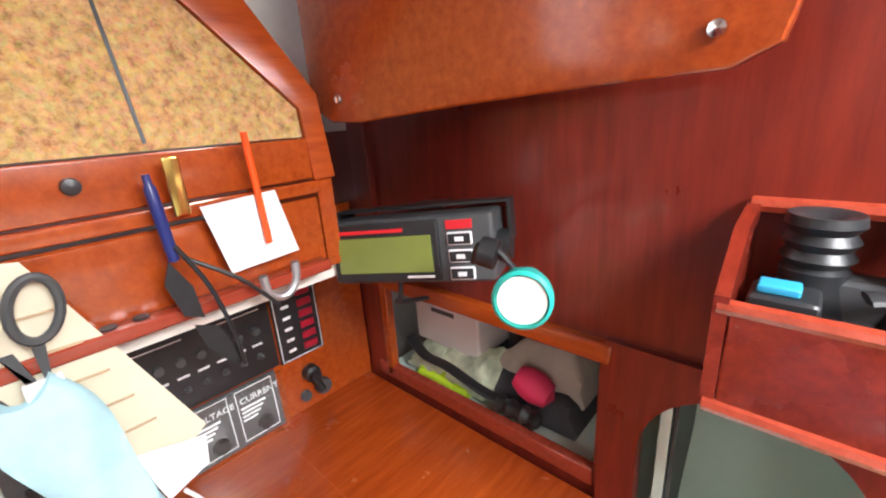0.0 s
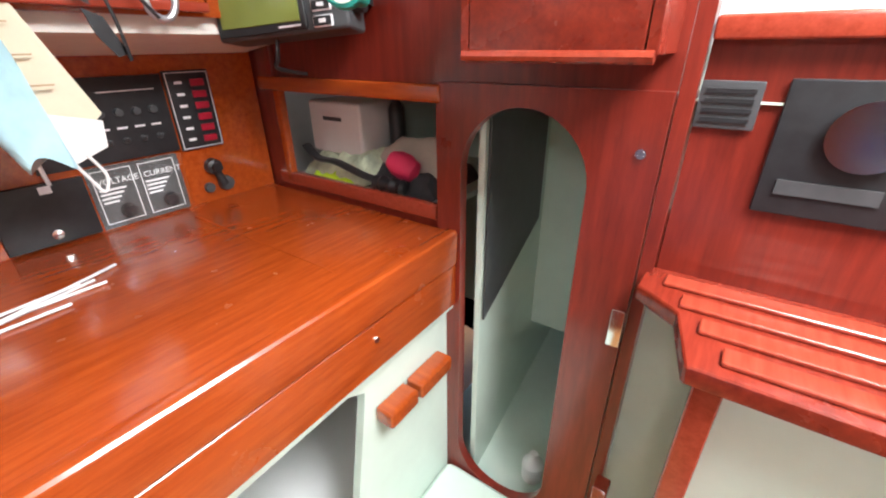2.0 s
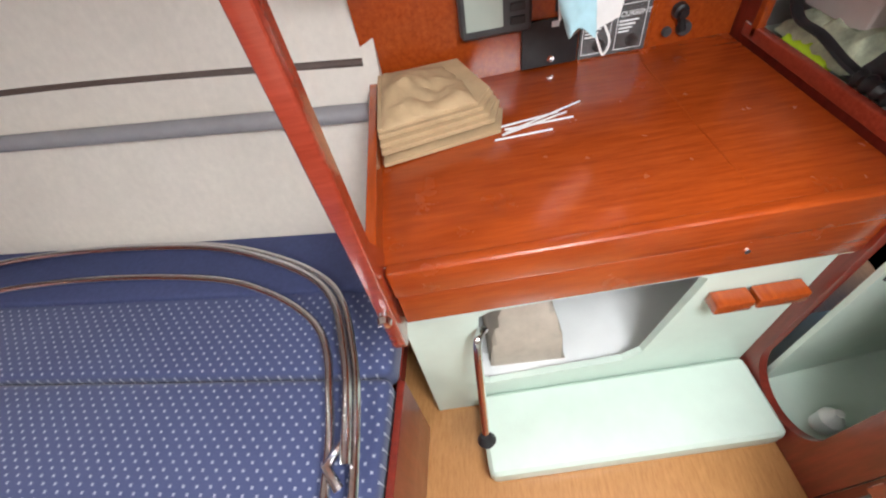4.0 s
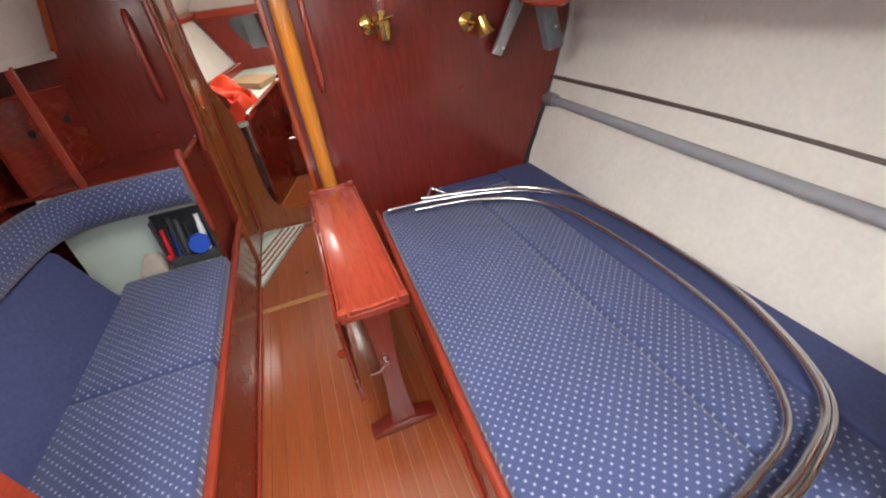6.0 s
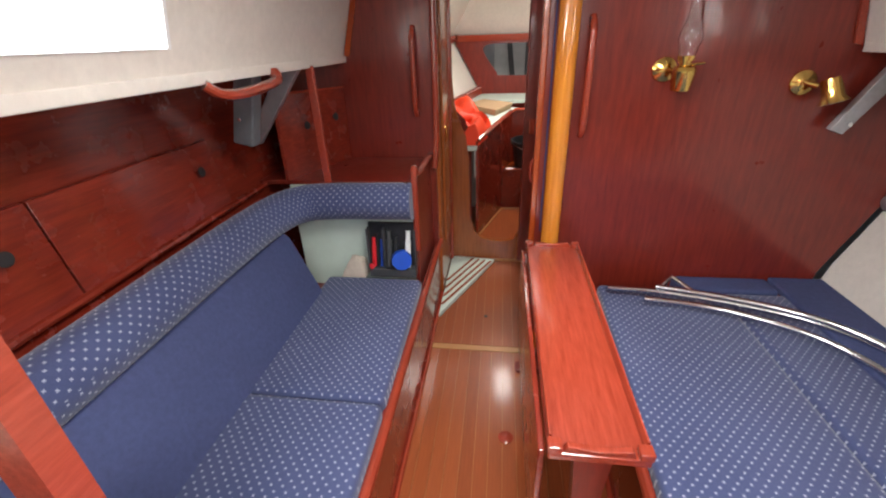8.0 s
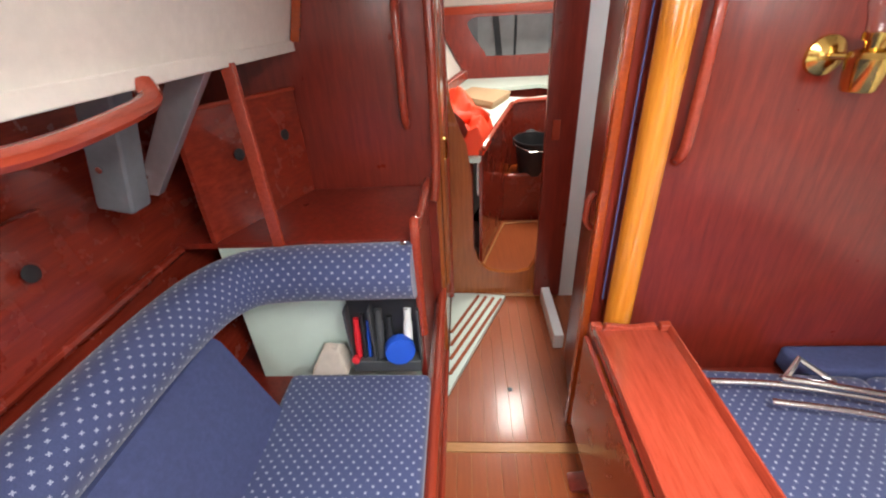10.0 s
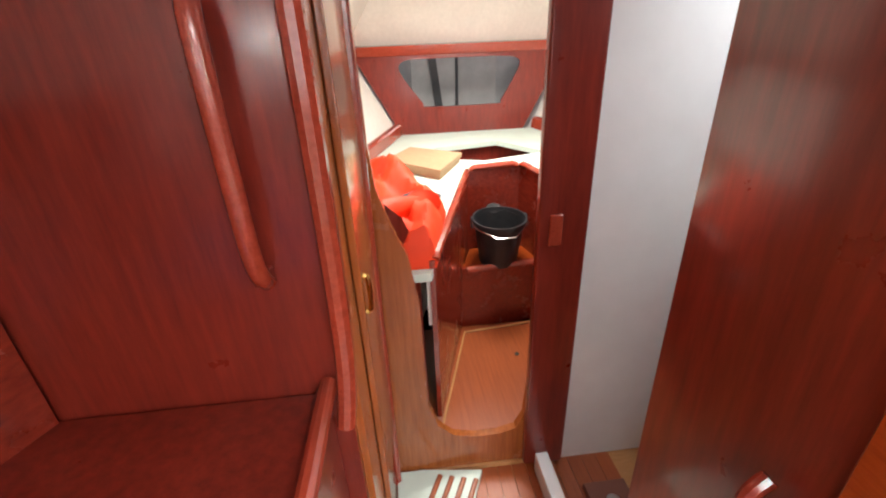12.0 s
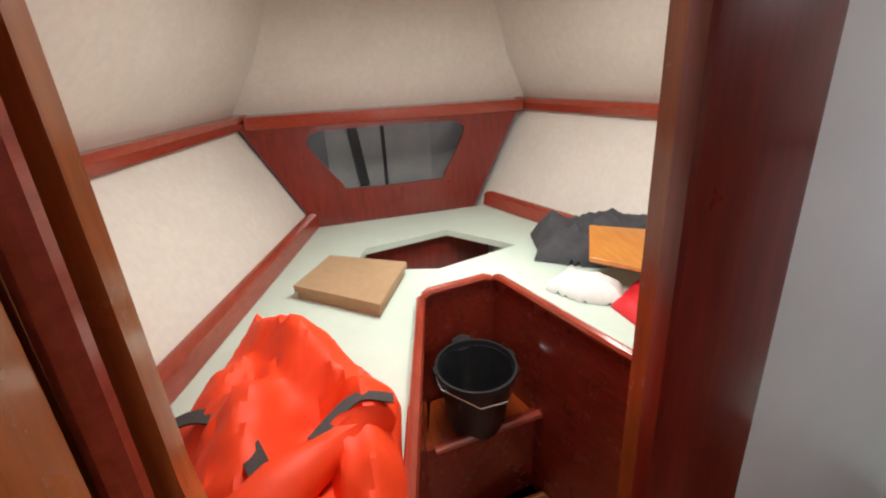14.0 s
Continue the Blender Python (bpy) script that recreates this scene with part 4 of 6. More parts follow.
def deck_fittings(s, group):
    v = 2.08 if s < 0 else 2.12
    # wooden handhold on the deck lip
    g = thing("handhold", (s * 1.08, v - 0.3, 1.465), "short red varnished wooden handhold below the window", "grab rail", group=group)
    part("bar", tube(smooth_path([(s * 1.085, v - 0.46, 1.465), (s * 1.06, v - 0.42, 1.435), (s * 1.05, v - 0.3, 1.43), (s * 1.06, v - 0.1, 1.445), (s * 1.085, v - 0.06, 1.475)], 6), 0.02, 10, flat=0.8), RED_TRIM, g)
    sp = thing("loudspeaker", (s * 1.26, v + 0.02, 1.16), "slate grey slim loudspeaker hanging under the deck", "loudspeaker", group=group)
    part("cabinet", plate([(s * 1.2, v, 1.475), (s * 1.285, v, 1.475), (s * 1.36, v, 1.2), (s * 1.275, v, 1.18)], (0, 0.07, 0), bevel=0.012), SPEAKER, sp)
    for f in (0.35, 0.75):
        part("screw", lathe([(0, 0), (0.008, 0), (0.008, 0.004), (0, 0.005)], (s * (1.245 + 0.075 * f), v - 0.002, 1.475 - 0.24 * f), (0, -1, 0), 10), STEEL, sp)
    bk = thing("deck_bracket", (s * 1.3, v + 0.2, 1.2), "grey metal deck bracket with bolts", "bracket", group=group)
    part("web", plate([(s * 1.10, v + 0.2, 1.478), (s * 1.2, v + 0.2, 1.478), (s * 1.42, v + 0.2, 1.16), (s * 1.36, v + 0.2, 1.15)] if s < 0 else [(s * 1.2, v + 0.2, 1.478), (s * 1.28, v + 0.2, 1.478), (s * 1.09, v + 0.2, 1.17), (s * 1.04, v + 0.2, 1.19)], (0, 0.03, 0), bevel=0.003), ALU, bk)
    part("bolt", lathe([(0, 0), (0.009, 0), (0.009, 0.006), (0, 0.006)], (s * (1.37 if s < 0 else 1.1), v + 0.198, 1.21), (0, -1, 0), 8), STEEL, bk)


deck_fittings(-1, "port deck fittings")
deck_fittings(1, "starboard deck fittings")

# lamps on the main bulkhead
def wall_lamp(u, z, oil):
    v = MAIN
    l = thing("wall_lamp", (u, v, z), "brass gimballed oil lamp with glass chimney on bulkhead" if oil else "brass swivel reading lamp with white shade mouth", "lamp")
    part("backplate", lathe([(0, 0), (0.048, 0), (0.046, 0.008), (0.03, 0.018), (0.012, 0.026), (0, 0.026)], (u, v - 0.001, z), (0, -1, 0), 26), BRASS, l)
    if oil:
        part("arm", tube([(u, v - 0.02, z), (u + 0.035, v - 0.06, z)], 0.009, 10), BRASS, l)
        part("font", lathe([(0, -0.075), (0.032, -0.075), (0.036, -0.07), (0.046, 0.0), (0.04, 0.012), (0.02, 0.02), (0.022, 0.035), (0, 0.036)], (u + 0.05, v - 0.075, z), n=26), BRASS, l)
        part("wick_knob", tube([(u + 0.07, v - 0.08, z + 0.02), (u + 0.115, v - 0.085, z + 0.025)], 0.005, 8), BRASS, l)
        part("collar", lathe([(0, 0.036), (0.03, 0.036), (0.032, 0.052), (0, 0.054)], (u + 0.05, v - 0.075, z), n=20), BRASS, l)
        ch = part("chimney", lathe([(0.028, 0.05), (0.034, 0.08), (0.044, 0.11), (0.036, 0.15), (0.024, 0.18), (0.021, 0.27), (0.019, 0.27), (0.022, 0.18), (0.034, 0.15), (0.042, 0.11), (0.032, 0.08), (0.026, 0.05)], (u + 0.05, v - 0.075, z), n=24), GLASS, l, "clear glass chimney")
        ch.visible_shadow = False
    else:
        part("arm", tube([(u, v - 0.02, z), (u + 0.03, v - 0.055, z - 0.01)], 0.012, 10), BRASS, l)
        part("shade", lathe([(0, 0.0), (0.028, 0.0), (0.034, -0.03), (0.036, -0.07), (0.05, -0.09), (0.046, -0.09), (0.03, -0.06), (0, -0.05)], (u + 0.05, v - 0.075, z + 0.02), (-0.3, 0.25, 1), 26), BRASS, l)
        part("bulb", lathe([(0, -0.095), (0.046, -0.091), (0.046, -0.088), (0, -0.085)], (u + 0.05, v - 0.075, z + 0.02), (-0.3, 0.25, 1), 22), LENS_WHITE, l, "white frosted lamp face")


wall_lamp(0.40, 1.42, True)
wall_lamp(0.93, 1.36, False)

# strip and foam-covered pole along the starboard hull
_st = thing("hull_batten", (1.5, 1.2, 0.98), "thin dark batten along the white hull lining", "batten")
part("batten", tube(smooth_path([(1.475, 0.24, 0.955), (1.487, 1.2, 0.985), (1.478, MAIN - 0.02, 0.985)], 6), 0.012, 8), DARK_STRIP, _st)
_po = thing("boat_pole", (1.43, 1.2, 0.86), "grey aluminium pole lashed along the hull", "pole")
part("pole", tube([(1.405, 0.24, 0.845), (1.425, MAIN - 0.1, 0.87)], 0.026, 16), RUBBER, _po)
part("end_fitting", tube([(1.425, MAIN - 0.12, 0.87), (1.425, MAIN - 0.03, 0.87), (1.425, MAIN - 0.006, 0.87)], [0.036, 0.042, 0.03], 12), ALU, _po, "pale metal end fitting")

solo("berth_end_board", plate([(0.17, 0.17, 0.0), (0.80, 0.17, 0.0), (0.80, 0.17, 0.42), (0.17, 0.17, 0.42)], (0, 0.02, 0), bevel=0.004), MAHOGANY, "mahogany board closing the end of the berth", "board", kind="structure")
# bent stainless canopy frame lying on the berth
_fr = thing("canopy_frame", (0.9, 1.2, 0.46), "bent stainless steel canopy frame lying on the berth", "canopy frame")
z = 0.492
outer = [(0.27, 2.20, z), (0.5, 2.18, z), (0.8, 2.10, z), (1.05, 1.98, z), (1.2, 1.78, z), (1.26, 1.5, z), (1.27, 1.1, z), (1.23, 0.75, z), (1.08, 0.42, z), (0.85, 0.30, z), (0.6, 0.25, z), (0.3, 0.22, z)]
part("outer_tube", tube(smooth_path(outer, 8), 0.0125, 12), STEEL, _fr)
part("lower_tube", tube(smooth_path([(u - 0.025, v + 0.01 - 0.03 * (v < 0.5) * 0, q + 0.022) for u, v, q in outer[1:-1]], 8), 0.0125, 12), STEEL, _fr)
part("inner_tube", tube(smooth_path([(0.41, 2.12, z), (0.7, 2.06, z), (0.95, 1.92, z), (1.08, 1.72, z), (1.13, 1.4, z), (1.13, 1.0, z), (1.08, 0.68, z), (0.93, 0.42, z), (0.7, 0.33, z), (0.5, 0.3, z)], 8), 0.0125, 12), STEEL, _fr)
for (a, b, c) in (((0.5, 2.2, z + 0.01), (0.56, 2.25, z + 0.045), (0.63, 2.18, z + 0.012)), ((0.53, 0.27, z + 0.01), (0.57, 0.30, z + 0.03), (0.62, 0.28, z + 0.012))):
    part("hinge", tube([a, b, c], 0.012, 8), STEEL, _fr)
part("clamp", box((0.34, 0.2, z - 0.012), (0.42, 0.26, z + 0.03), 0.006), STEEL, _fr)


def curtain(s, v0, v1, z0, z1, label):
    bm = bmesh.new()
    n = 60
    r = [[bm.verts.new((s * (1.055 - 0.2 * (q - 1.45) + 0.018 * math.sin(i * 0.9) + (0.008 if k else 0)), v0 + (v1 - v0) * i / n, q)) for q in (z0, (z0 + z1) / 2, z1) for k in (0,)] for i in range(n + 1)]
    for A, B in zip(r, r[1:]):
        for j in range(2):
            bm.faces.new((A[j], A[j + 1], B[j + 1], B[j]))
    ext = bmesh.ops.extrude_face_region(bm, geom=list(bm.faces))
    bmesh.ops.translate(bm, verts=[g for g in ext["geom"] if isinstance(g, bmesh.types.BMVert)], vec=(s * 0.004, 0, 0))
    c = thing("curtain", (s * 1.04, (v0 + v1) / 2, z1), label, "curtain")
    part("cloth", bm, CURTAIN, c)
    part("rail", tube([(s * 0.985, v0 - 0.05, z1 + 0.004), (s * 0.985, v1 + 0.05, z1 + 0.004)], 0.006, 8), WHITE, c)


curtain(1, 1.35, 1.75, 1.47, 1.8, "gathered cream and brown striped curtain at window")
curtain(-1, 0.55, 0.85, 1.5, 1.8, "gathered cream curtain pulled aside at window")

# open bin behind the corner of the settee with a tool tray
setting("wall_bin_back", plate([(-1.3, 2.36, 0.35), (-0.68, 2.36, 0.35), (-0.68, 2.36, 0.93), (-1.3, 2.36, 0.93)], (0, 0.02, 0)), GREEN, "pale green inner wall of the open bin", "wall")
_tr = thing("tool_tray", (-0.79, 2.31, 0.45), "grey plastic tool tray filled with small things", "tool tray")
part("tray", box((-0.91, 2.285, 0.45), (-0.665, 2.355, 0.50), 0.006), DARKGREY, _tr)
part("back_wall", box((-0.91, 2.335, 0.5), (-0.665, 2.355, 0.74), 0.004), BLACK, _tr)
for u in (-0.912, -0.83, -0.668):
    part("divider", box((u, 2.29, 0.5), (u + 0.008, 2.336, 0.72), 0.002), DARKGREY, _tr)
random.seed(4)
for i, (u, r, h, m, nm, lb) in enumerate(((-0.89, 0.012, 0.16, RED, "marker", "dark marker pen with red cap"), (-0.868, 0.009, 0.18, BLACK, "screwdriver", "black screwdriver standing in the tray"), (-0.85, 0.006, 0.15, BLUE_PLASTIC, "pen", "blue pen standing in the tray"), (-0.81, 0.016, 0.2, DARKGREY, "torch", "dark small torch standing in the tray"), (-0.775, 0.014, 0.17, BLACK, "pliers", "black handled pliers in the tray"), (-0.71, 0.016, 0.2, WHITE, "tube", "white and red tube of glue"))):
    solo(nm, lathe([(0, 0), (r, 0), (r, h * 0.7), (r * 0.8, h * 0.75), (r * 0.8, h), (0, h)], (u, 2.312, 0.502), (0.04, 0.1, 1), 12), m, lb, nm)
solo("blue_tape", lathe([(0.0, -0.02), (0.05, -0.02), (0.052, -0.015), (0.052, 0.015), (0.05, 0.02), (0, 0.02)], (-0.735, 2.29, 0.555), (0.25, -1, 0.1), 24), BLUE_PLASTIC, "round blue plastic lid in the tool tray", "lid")
solo("red_stopper", lathe([(0, 0), (0.014, 0), (0.014, 0.02), (0, 0.024)], (-0.89, 2.286, 0.52), (0, -1, 0.2), 14), RED, "small red cap in the tool tray", "cap")
solo("beige_bag", crumple([(-1.06, 2.27), (-0.93, 2.27), (-0.93, 2.35), (-1.03, 2.35)], 0.455, lambda x, y: 0.05 + 0.9 * max(0, y - 2.27), 0.03, 9, 16, 0.03), BEIGE_CLOTH, "crumpled beige cloth bag beside the tray", "bag")

# white angled step with wood treads
_tp = thing("angled_step", (-0.45, 3.0, 0.0), "white triangular step with brown grip strips", "step")
part("body", plate([(-0.6, 2.55, 0.004), (-0.6, 3.33, 0.004), (-0.5, 3.33, 0.004), (-0.27, 3.30, 0.004)], (0, 0, 0.03), bevel=0.003), GREEN, _tp)
for k in range(4):
    a, b = Vector((-0.595 + 0.0 * k, 2.66 + 0.10 * k, 0.036)), Vector((-0.30 - 0.045 * k, 3.26 + 0.012 * k, 0.036))
    part("grip_strip", tube([a, b], 0.010, 6, flat=0.5), SOLE, _tp)
# half bulkhead with curved red post at the galley
_gp = thing("galley_post", (-0.68, 0.62, 0.4), "curved red varnished post at the end of the galley", "post")
part("post", sweep(lambda z: [(-0.83 + 0.30 * max(0, 1.45 - z) ** 1.0 * 0.62 + dx * 0.028, 0.745 - 0.1 * max(0, 1.4 - z) + dv * 0.02, z) for dx, dv in ((-1, -1), (1, -1), (1, 1), (-1, 1))], [0.45, 0.8, 1.0, 1.1, 1.2, 1.3, 1.4, 1.6, 1.9]), RED_TRIM, _gp)
_gl = thing("galley_counter", (-1.1, 0.3, 0), "pale green galley counter end with red fiddle rail", "counter")
part("end_panel", box((-1.4, 0.55, 0.46), (-0.64, 0.57, 0.95)), GREEN, _gl)
part("fiddle_rail", box((-1.4, 0.535, 0.95), (-0.62, 0.585, 1.005), 0.01), RED_TRIM, _gl)
part("catch", box((-0.72, 0.53, 0.9), (-0.66, 0.55, 0.925), 0.003), STEEL, _gl, "chrome catch")
part("counter_top", box((-1.4, -1.0, 0.91), (-0.64, 0.53, 0.95), 0.004), GREEN, _gl)
part("front", box((-0.66, -1.0, 0.0), (-0.64, 0.53, 0.91)), GREEN, _gl)

# ================= chart corner =================
DZ, HX = 0.845, 1.5
AY = -1.0


def ring(cx, cz, rx, rz, n=28, power=1.0):
    return [(cx + rx * math.cos(2 * math.pi * i / n), cz + rz * math.sin(2 * math.pi * i / n)) for i in range(n)]


# aft bulkhead with cubby opening, oval opening and companionway
_ab = thing("wall_aft", (0.9, AY, 0), "red mahogany bulkhead behind the chart table", "wall", MC, kind="structure")
_cub = [(0.90, 0.878), (1.425, 0.878), (1.425, 1.11), (0.90, 1.11)]
part("panel", plate([(0.892, AY, 0.0), (1.66, AY, 0.0), (1.66, AY, 1.9), (0.475, AY, 1.9), (0.475, AY, 1.15), (0.892, AY, 1.15)], (0, -0.02, 0), [[(x, AY, z) for x, z in _cub]]), MAHOGANY, _ab)
part("cubby_lip", box((0.90, AY + 0.004, 0.855), (1.46, AY - 0.018, 0.892), 0.006), RED_TRIM, _ab)
part("cubby_head", box((0.88, AY + 0.018, 1.11), (1.47, AY - 0.012, 1.145), 0.008), CHERRY, _ab)
part("cubby_side", box((1.405, AY + 0.004, 0.862), (1.43, AY - 0.018, 1.13), 0.006), CHERRY, _ab)
part("upright", box((1.40, AY + 0.016, 1.14), (1.46, AY - 0.003, 1.62), 0.006), MAHOGANY, _ab)
# curved valance above
bm = plate([(x, AY + 0.185, z) for x, z in [(1.30, 1.9), (1.30, 1.50), (1.25, 1.478), (1.18, 1.476), (1.0, 1.488), (0.85, 1.495), (0.755, 1.498), (0.727, 1.512), (0.718, 1.55), (0.718, 1.9)]], (0, -0.02, 0), bevel=0.004)
_va = thing("valance", (1.0, AY + 0.175, 1.48), "curved mahogany valance board with screw plugs", "valance", MC)
part("board", bm, CHERRY_Y, _va)
for x, z in ((0.765, 1.525), (1.225, 1.51)):
    part("screw", lathe([(0, 0), (0.007, 0), (0.006, 0.004), (0, 0.005)], (x, AY + 0.186, z), (0, 1, 0), 10), STEEL, _va)
part("soffit", box((0.72, AY + 0.002, 1.60), (1.30, AY + 0.164, 1.615)), MAHOGANY, _va)
# cubby interior
_ci = thing("cubby", (1.17, AY - 0.2, 0.86), "pale green lined cubby hole behind the bulkhead", "cubby", MC, kind="structure")
part("floor", box((0.92, AY - 0.021, 0.855), (1.45, AY - 0.5, 0.87)), GREEN, _ci)
part("back", box((0.5, AY - 0.5, 0.3), (1.5, AY - 0.52, 1.2)), GREEN, _ci)
part("roof", box((0.5, AY - 0.021, 1.14), (1.5, AY - 0.5, 1.16)), GREEN, _ci)
# board with the oval opening
_ov = thing("oval_board", (0.7, AY, 0), "mahogany board with a tall oval opening to the quarter berth", "wall", MC, kind="structure")
oval = [(0.706 + 0.127 * math.cos(a), (0.984 if math.sin(a) > 0 else 0.205) + 0.13 * math.sin(a)) for a in [2 * math.pi * (i + 0.5) / 36 for i in range(36)]]
part("panel", plate([(x, AY + 0.012, z) for x, z in ((0.476, 0.0), (0.89, 0.0), (0.89, 1.15), (0.476, 1.15))], (0, -0.025, 0), [[(x, AY + 0.012, z) for x, z in oval]], ), MAHOGANY, _ov)
part("side_return", box((0.452, AY + 0.0, 0.0), (0.474, AY - 0.06, 1.9)), MAHOGANY, _ov)
part("hinge", box((0.476, AY + 0.013, 0.70), (0.5, AY + 0.02, 0.78), 0.002), STEEL, _ov)
part("screw", lathe([(0, 0), (0.008, 0), (0.008, 0.004), (0, 0.004)], (0.505, AY + 0.013, 1.06), (0, 1, 0), 10), STEEL, _ov)
setting("wall_quarter_side", plate([(0.80, AY - 0.03, 0), (0.88, AY - 0.9, 0), (0.88, AY - 0.9, 1.135), (0.80, AY - 0.03, 1.135)], (0.015, 0, 0)), GREEN, "pale green side of the quarter berth tunnel", "wall", MC)
setting("wall_quarter_end", box((0.2, AY - 1.0, -0.05), (1.0, AY - 1.02, 1.2)), GREEN, "pale green end of the quarter berth tunnel", "wall", MC)
setting("wall_quarter_inner", box((0.46, AY - 0.03, 0), (0.475, AY - 1.0, 1.14)), GREEN, "pale green inner side of the quarter berth tunnel", "wall", MC)
setting("ceiling_quarter", box((0.2, AY - 0.025, 1.136), (1.0, AY - 1.02, 1.139)), GREEN, "pale green top of the quarter berth tunnel", "ceiling", MC)
setting("floor_quarter", box((0.3, AY - 0.03, -0.004), (1.0, AY - 1.0, 0.03)), GREEN, "pale green bottom of the quarter berth tunnel", "floor", MC)
# shade on the upper tunnel side, put in as a thin dark sheet
solo("painted_shade", plate([(0.793, AY - 0.04, 0.60), (0.822, AY - 0.42, 0.74), (0.822, AY - 0.42, 1.13), (0.793, AY - 0.04, 1.13)], (0.005, 0, 0)), DARKGREY, "dark grey sheet standing for shade inside the quarter berth opening", "panel", MC)
solo("rope_coil", tube(smooth_path([(0.56 + 0.02 * math.sin(i * 1.3), AY - 0.08 - 0.012 * math.cos(i), 0.62 + 0.028 * i) for i in range(16)], 4), 0.008, 8), GREY_WHITE, "grey rope hanging inside the oval opening", "rope", MC)
solo("white_bottle", lathe([(0, 0), (0.03, 0), (0.032, 0.06), (0.012, 0.09), (0.012, 0.1), (0, 0.1)], (0.65, AY - 0.12, 0.03)), WHITE, "small white bottle in the quarter berth", "bottle", MC)
# bin with binoculars
_bn = thing("binocular_bin", (0.68, AY + 0.06, 1.200), "open mahogany bin screwed to the bulkhead", "bin", MC)
BY = AY + 0.148
part("front", box((0.502, BY, 1.204), (0.735, BY - 0.014, 1.298), 0.003), MAHOGANY_H, _bn)
part("bottom", box((0.502, BY - 0.015, 1.203), (0.735, AY + 0.002, 1.207)), MAHOGANY_H, _bn)
for x in (0.488, 0.736):
    part("side", plate([(x, AY + 0.002, 1.200), (x, BY, 1.200), (x, BY, 1.312), (x, AY + 0.09, 1.362), (x, AY + 0.002, 1.372)], (0.012, 0, 0)), MAHOGANY_H, _bn)
part("rim", tube([(0.49, BY - 0.006, 1.30), (0.745, BY - 0.006, 1.30)], 0.008, 8), RED_TRIM, _bn)
part("foot_rail", tube([(0.49, BY - 0.002, 1.198), (0.745, BY - 0.002, 1.198)], 0.008, 8), RED_TRIM, _bn)
part("back_rail", tube([(0.49, AY + 0.012, 1.368), (0.745, AY + 0.012, 1.368)], 0.009, 8), RED_TRIM, _bn)
_bi = thing("binoculars", (0.68, AY + 0.05, 1.210), "black binoculars with ribbed eyecups standing in the bin", "binoculars", MC)
for x in (0.63, 0.705):
    part("barrel", lathe([(0, 0), (0.033, 0), (0.034, 0.06), (0.026, 0.1), (0.027, 0.112), (0.022, 0.116), (0.029, 0.124), (0.024, 0.132), (0.029, 0.14), (0.024, 0.148), (0.03, 0.156), (0.028, 0.165), (0.018, 0.163), (0, 0.15)], (x - 0.02, AY + 0.048, 1.207), n=24), BLACK, _bi)
part("bridge", box((0.615, AY + 0.03, 1.207), (0.68, AY + 0.065, 1.315), 0.01), DARKGREY, _bi)
part("strap", tube(smooth_path([(0.59, AY + 0.09, 1.31), (0.56, AY + 0.085, 1.325), (0.53, AY + 0.07, 1.31), (0.55, AY + 0.05, 1.32), (0.65, AY + 0.1, 1.315)], 6), 0.009, 8, flat=0.4), BLACK, _bi)
part("strap_label", box((0.69, AY + 0.085, 1.307), (0.722, AY + 0.11, 1.315), 0.003), plain("cyan_print", (0.03, 0.35, 0.6), 0.5), _bi, "bright blue print on the strap")
part("strap_pad", box((0.675, AY + 0.07, 1.287), (0.728, AY + 0.118, 1.307), 0.007), BLACK, _bi)

# companionway side: steps and engine casing
_cs = thing("wall_companionway", (0.1, AY - 0.05, 0), "dark mahogany companionway bulkhead with engine panel", "wall", MC, kind="structure")
part("panel", box((-0.45, AY - 0.031, 0.84), (0.45, AY - 0.06, 1.235)), MAHOGANY, _cs)
part("rail", box((-0.45, AY - 0.005, 1.215), (0.45, AY - 0.06, 1.245), 0.006), RED_TRIM, _cs)
part("board", box((-0.45, AY - 0.03, 1.246), (0.45, AY - 0.05, 1.36)), LINER, _cs, "cream board above the rail")
setting("backdrop_cockpit", box((-1.2, AY - 0.9, 1.2), (0.6, AY - 0.92, 2.6)), DAY, "bright overcast daylight in the cockpit", "backdrop", MC)
setting("wall_under_cockpit", box((-0.6, AY - 0.062, -0.05), (0.46, AY - 0.08, 0.95)), GREEN, "pale moulded wall under the cockpit", "wall", MC)
_ep = thing("engine_panel", (0.24, AY - 0.02, 1.05), "black engine instrument panel with round gauge", "instrument panel", MC)
part("plate", box((0.05, AY - 0.029, 0.99), (0.35, AY - 0.022, 1.17), 0.003), BLACK, _ep)
part("gauge", lathe([(0, 0.0), (0.042, 0), (0.044, 0.008), (0.036, 0.01), (0.034, 0.006), (0, 0.006)], (0.255, AY - 0.022, 1.105), (0, 1, 0), 26), DARKGREY, _ep)
part("gauge_ring", lathe([(0.036, 0.007), (0.044, 0.007), (0.044, 0.012), (0.036, 0.012)], (0.255, AY - 0.022, 1.105), (0, 1, 0), 26), STEEL, _ep)
part("needle", tube([(0.255, AY - 0.012, 1.105), (0.275, AY - 0.012, 1.088)], 0.0015, 6), WHITE, _ep)
part("label_bar", box((0.22, AY - 0.023, 1.02), (0.33, AY - 0.019, 1.04)), DARKGREY, _ep)
part("switch", lathe([(0, 0), (0.016, 0), (0.014, 0.02), (0, 0.022)], (0.11, AY - 0.022, 1.05), (0, 1, 0), 16), STEEL, _ep)
_vt = thing("vent_plate", (0.41, AY - 0.02, 1.13), "small dark ventilator plate with corner screws", "vent", MC)
part("plate", box((0.375, AY - 0.029, 1.10), (0.45, AY - 0.023, 1.165), 0.003), DARKGREY, _vt)
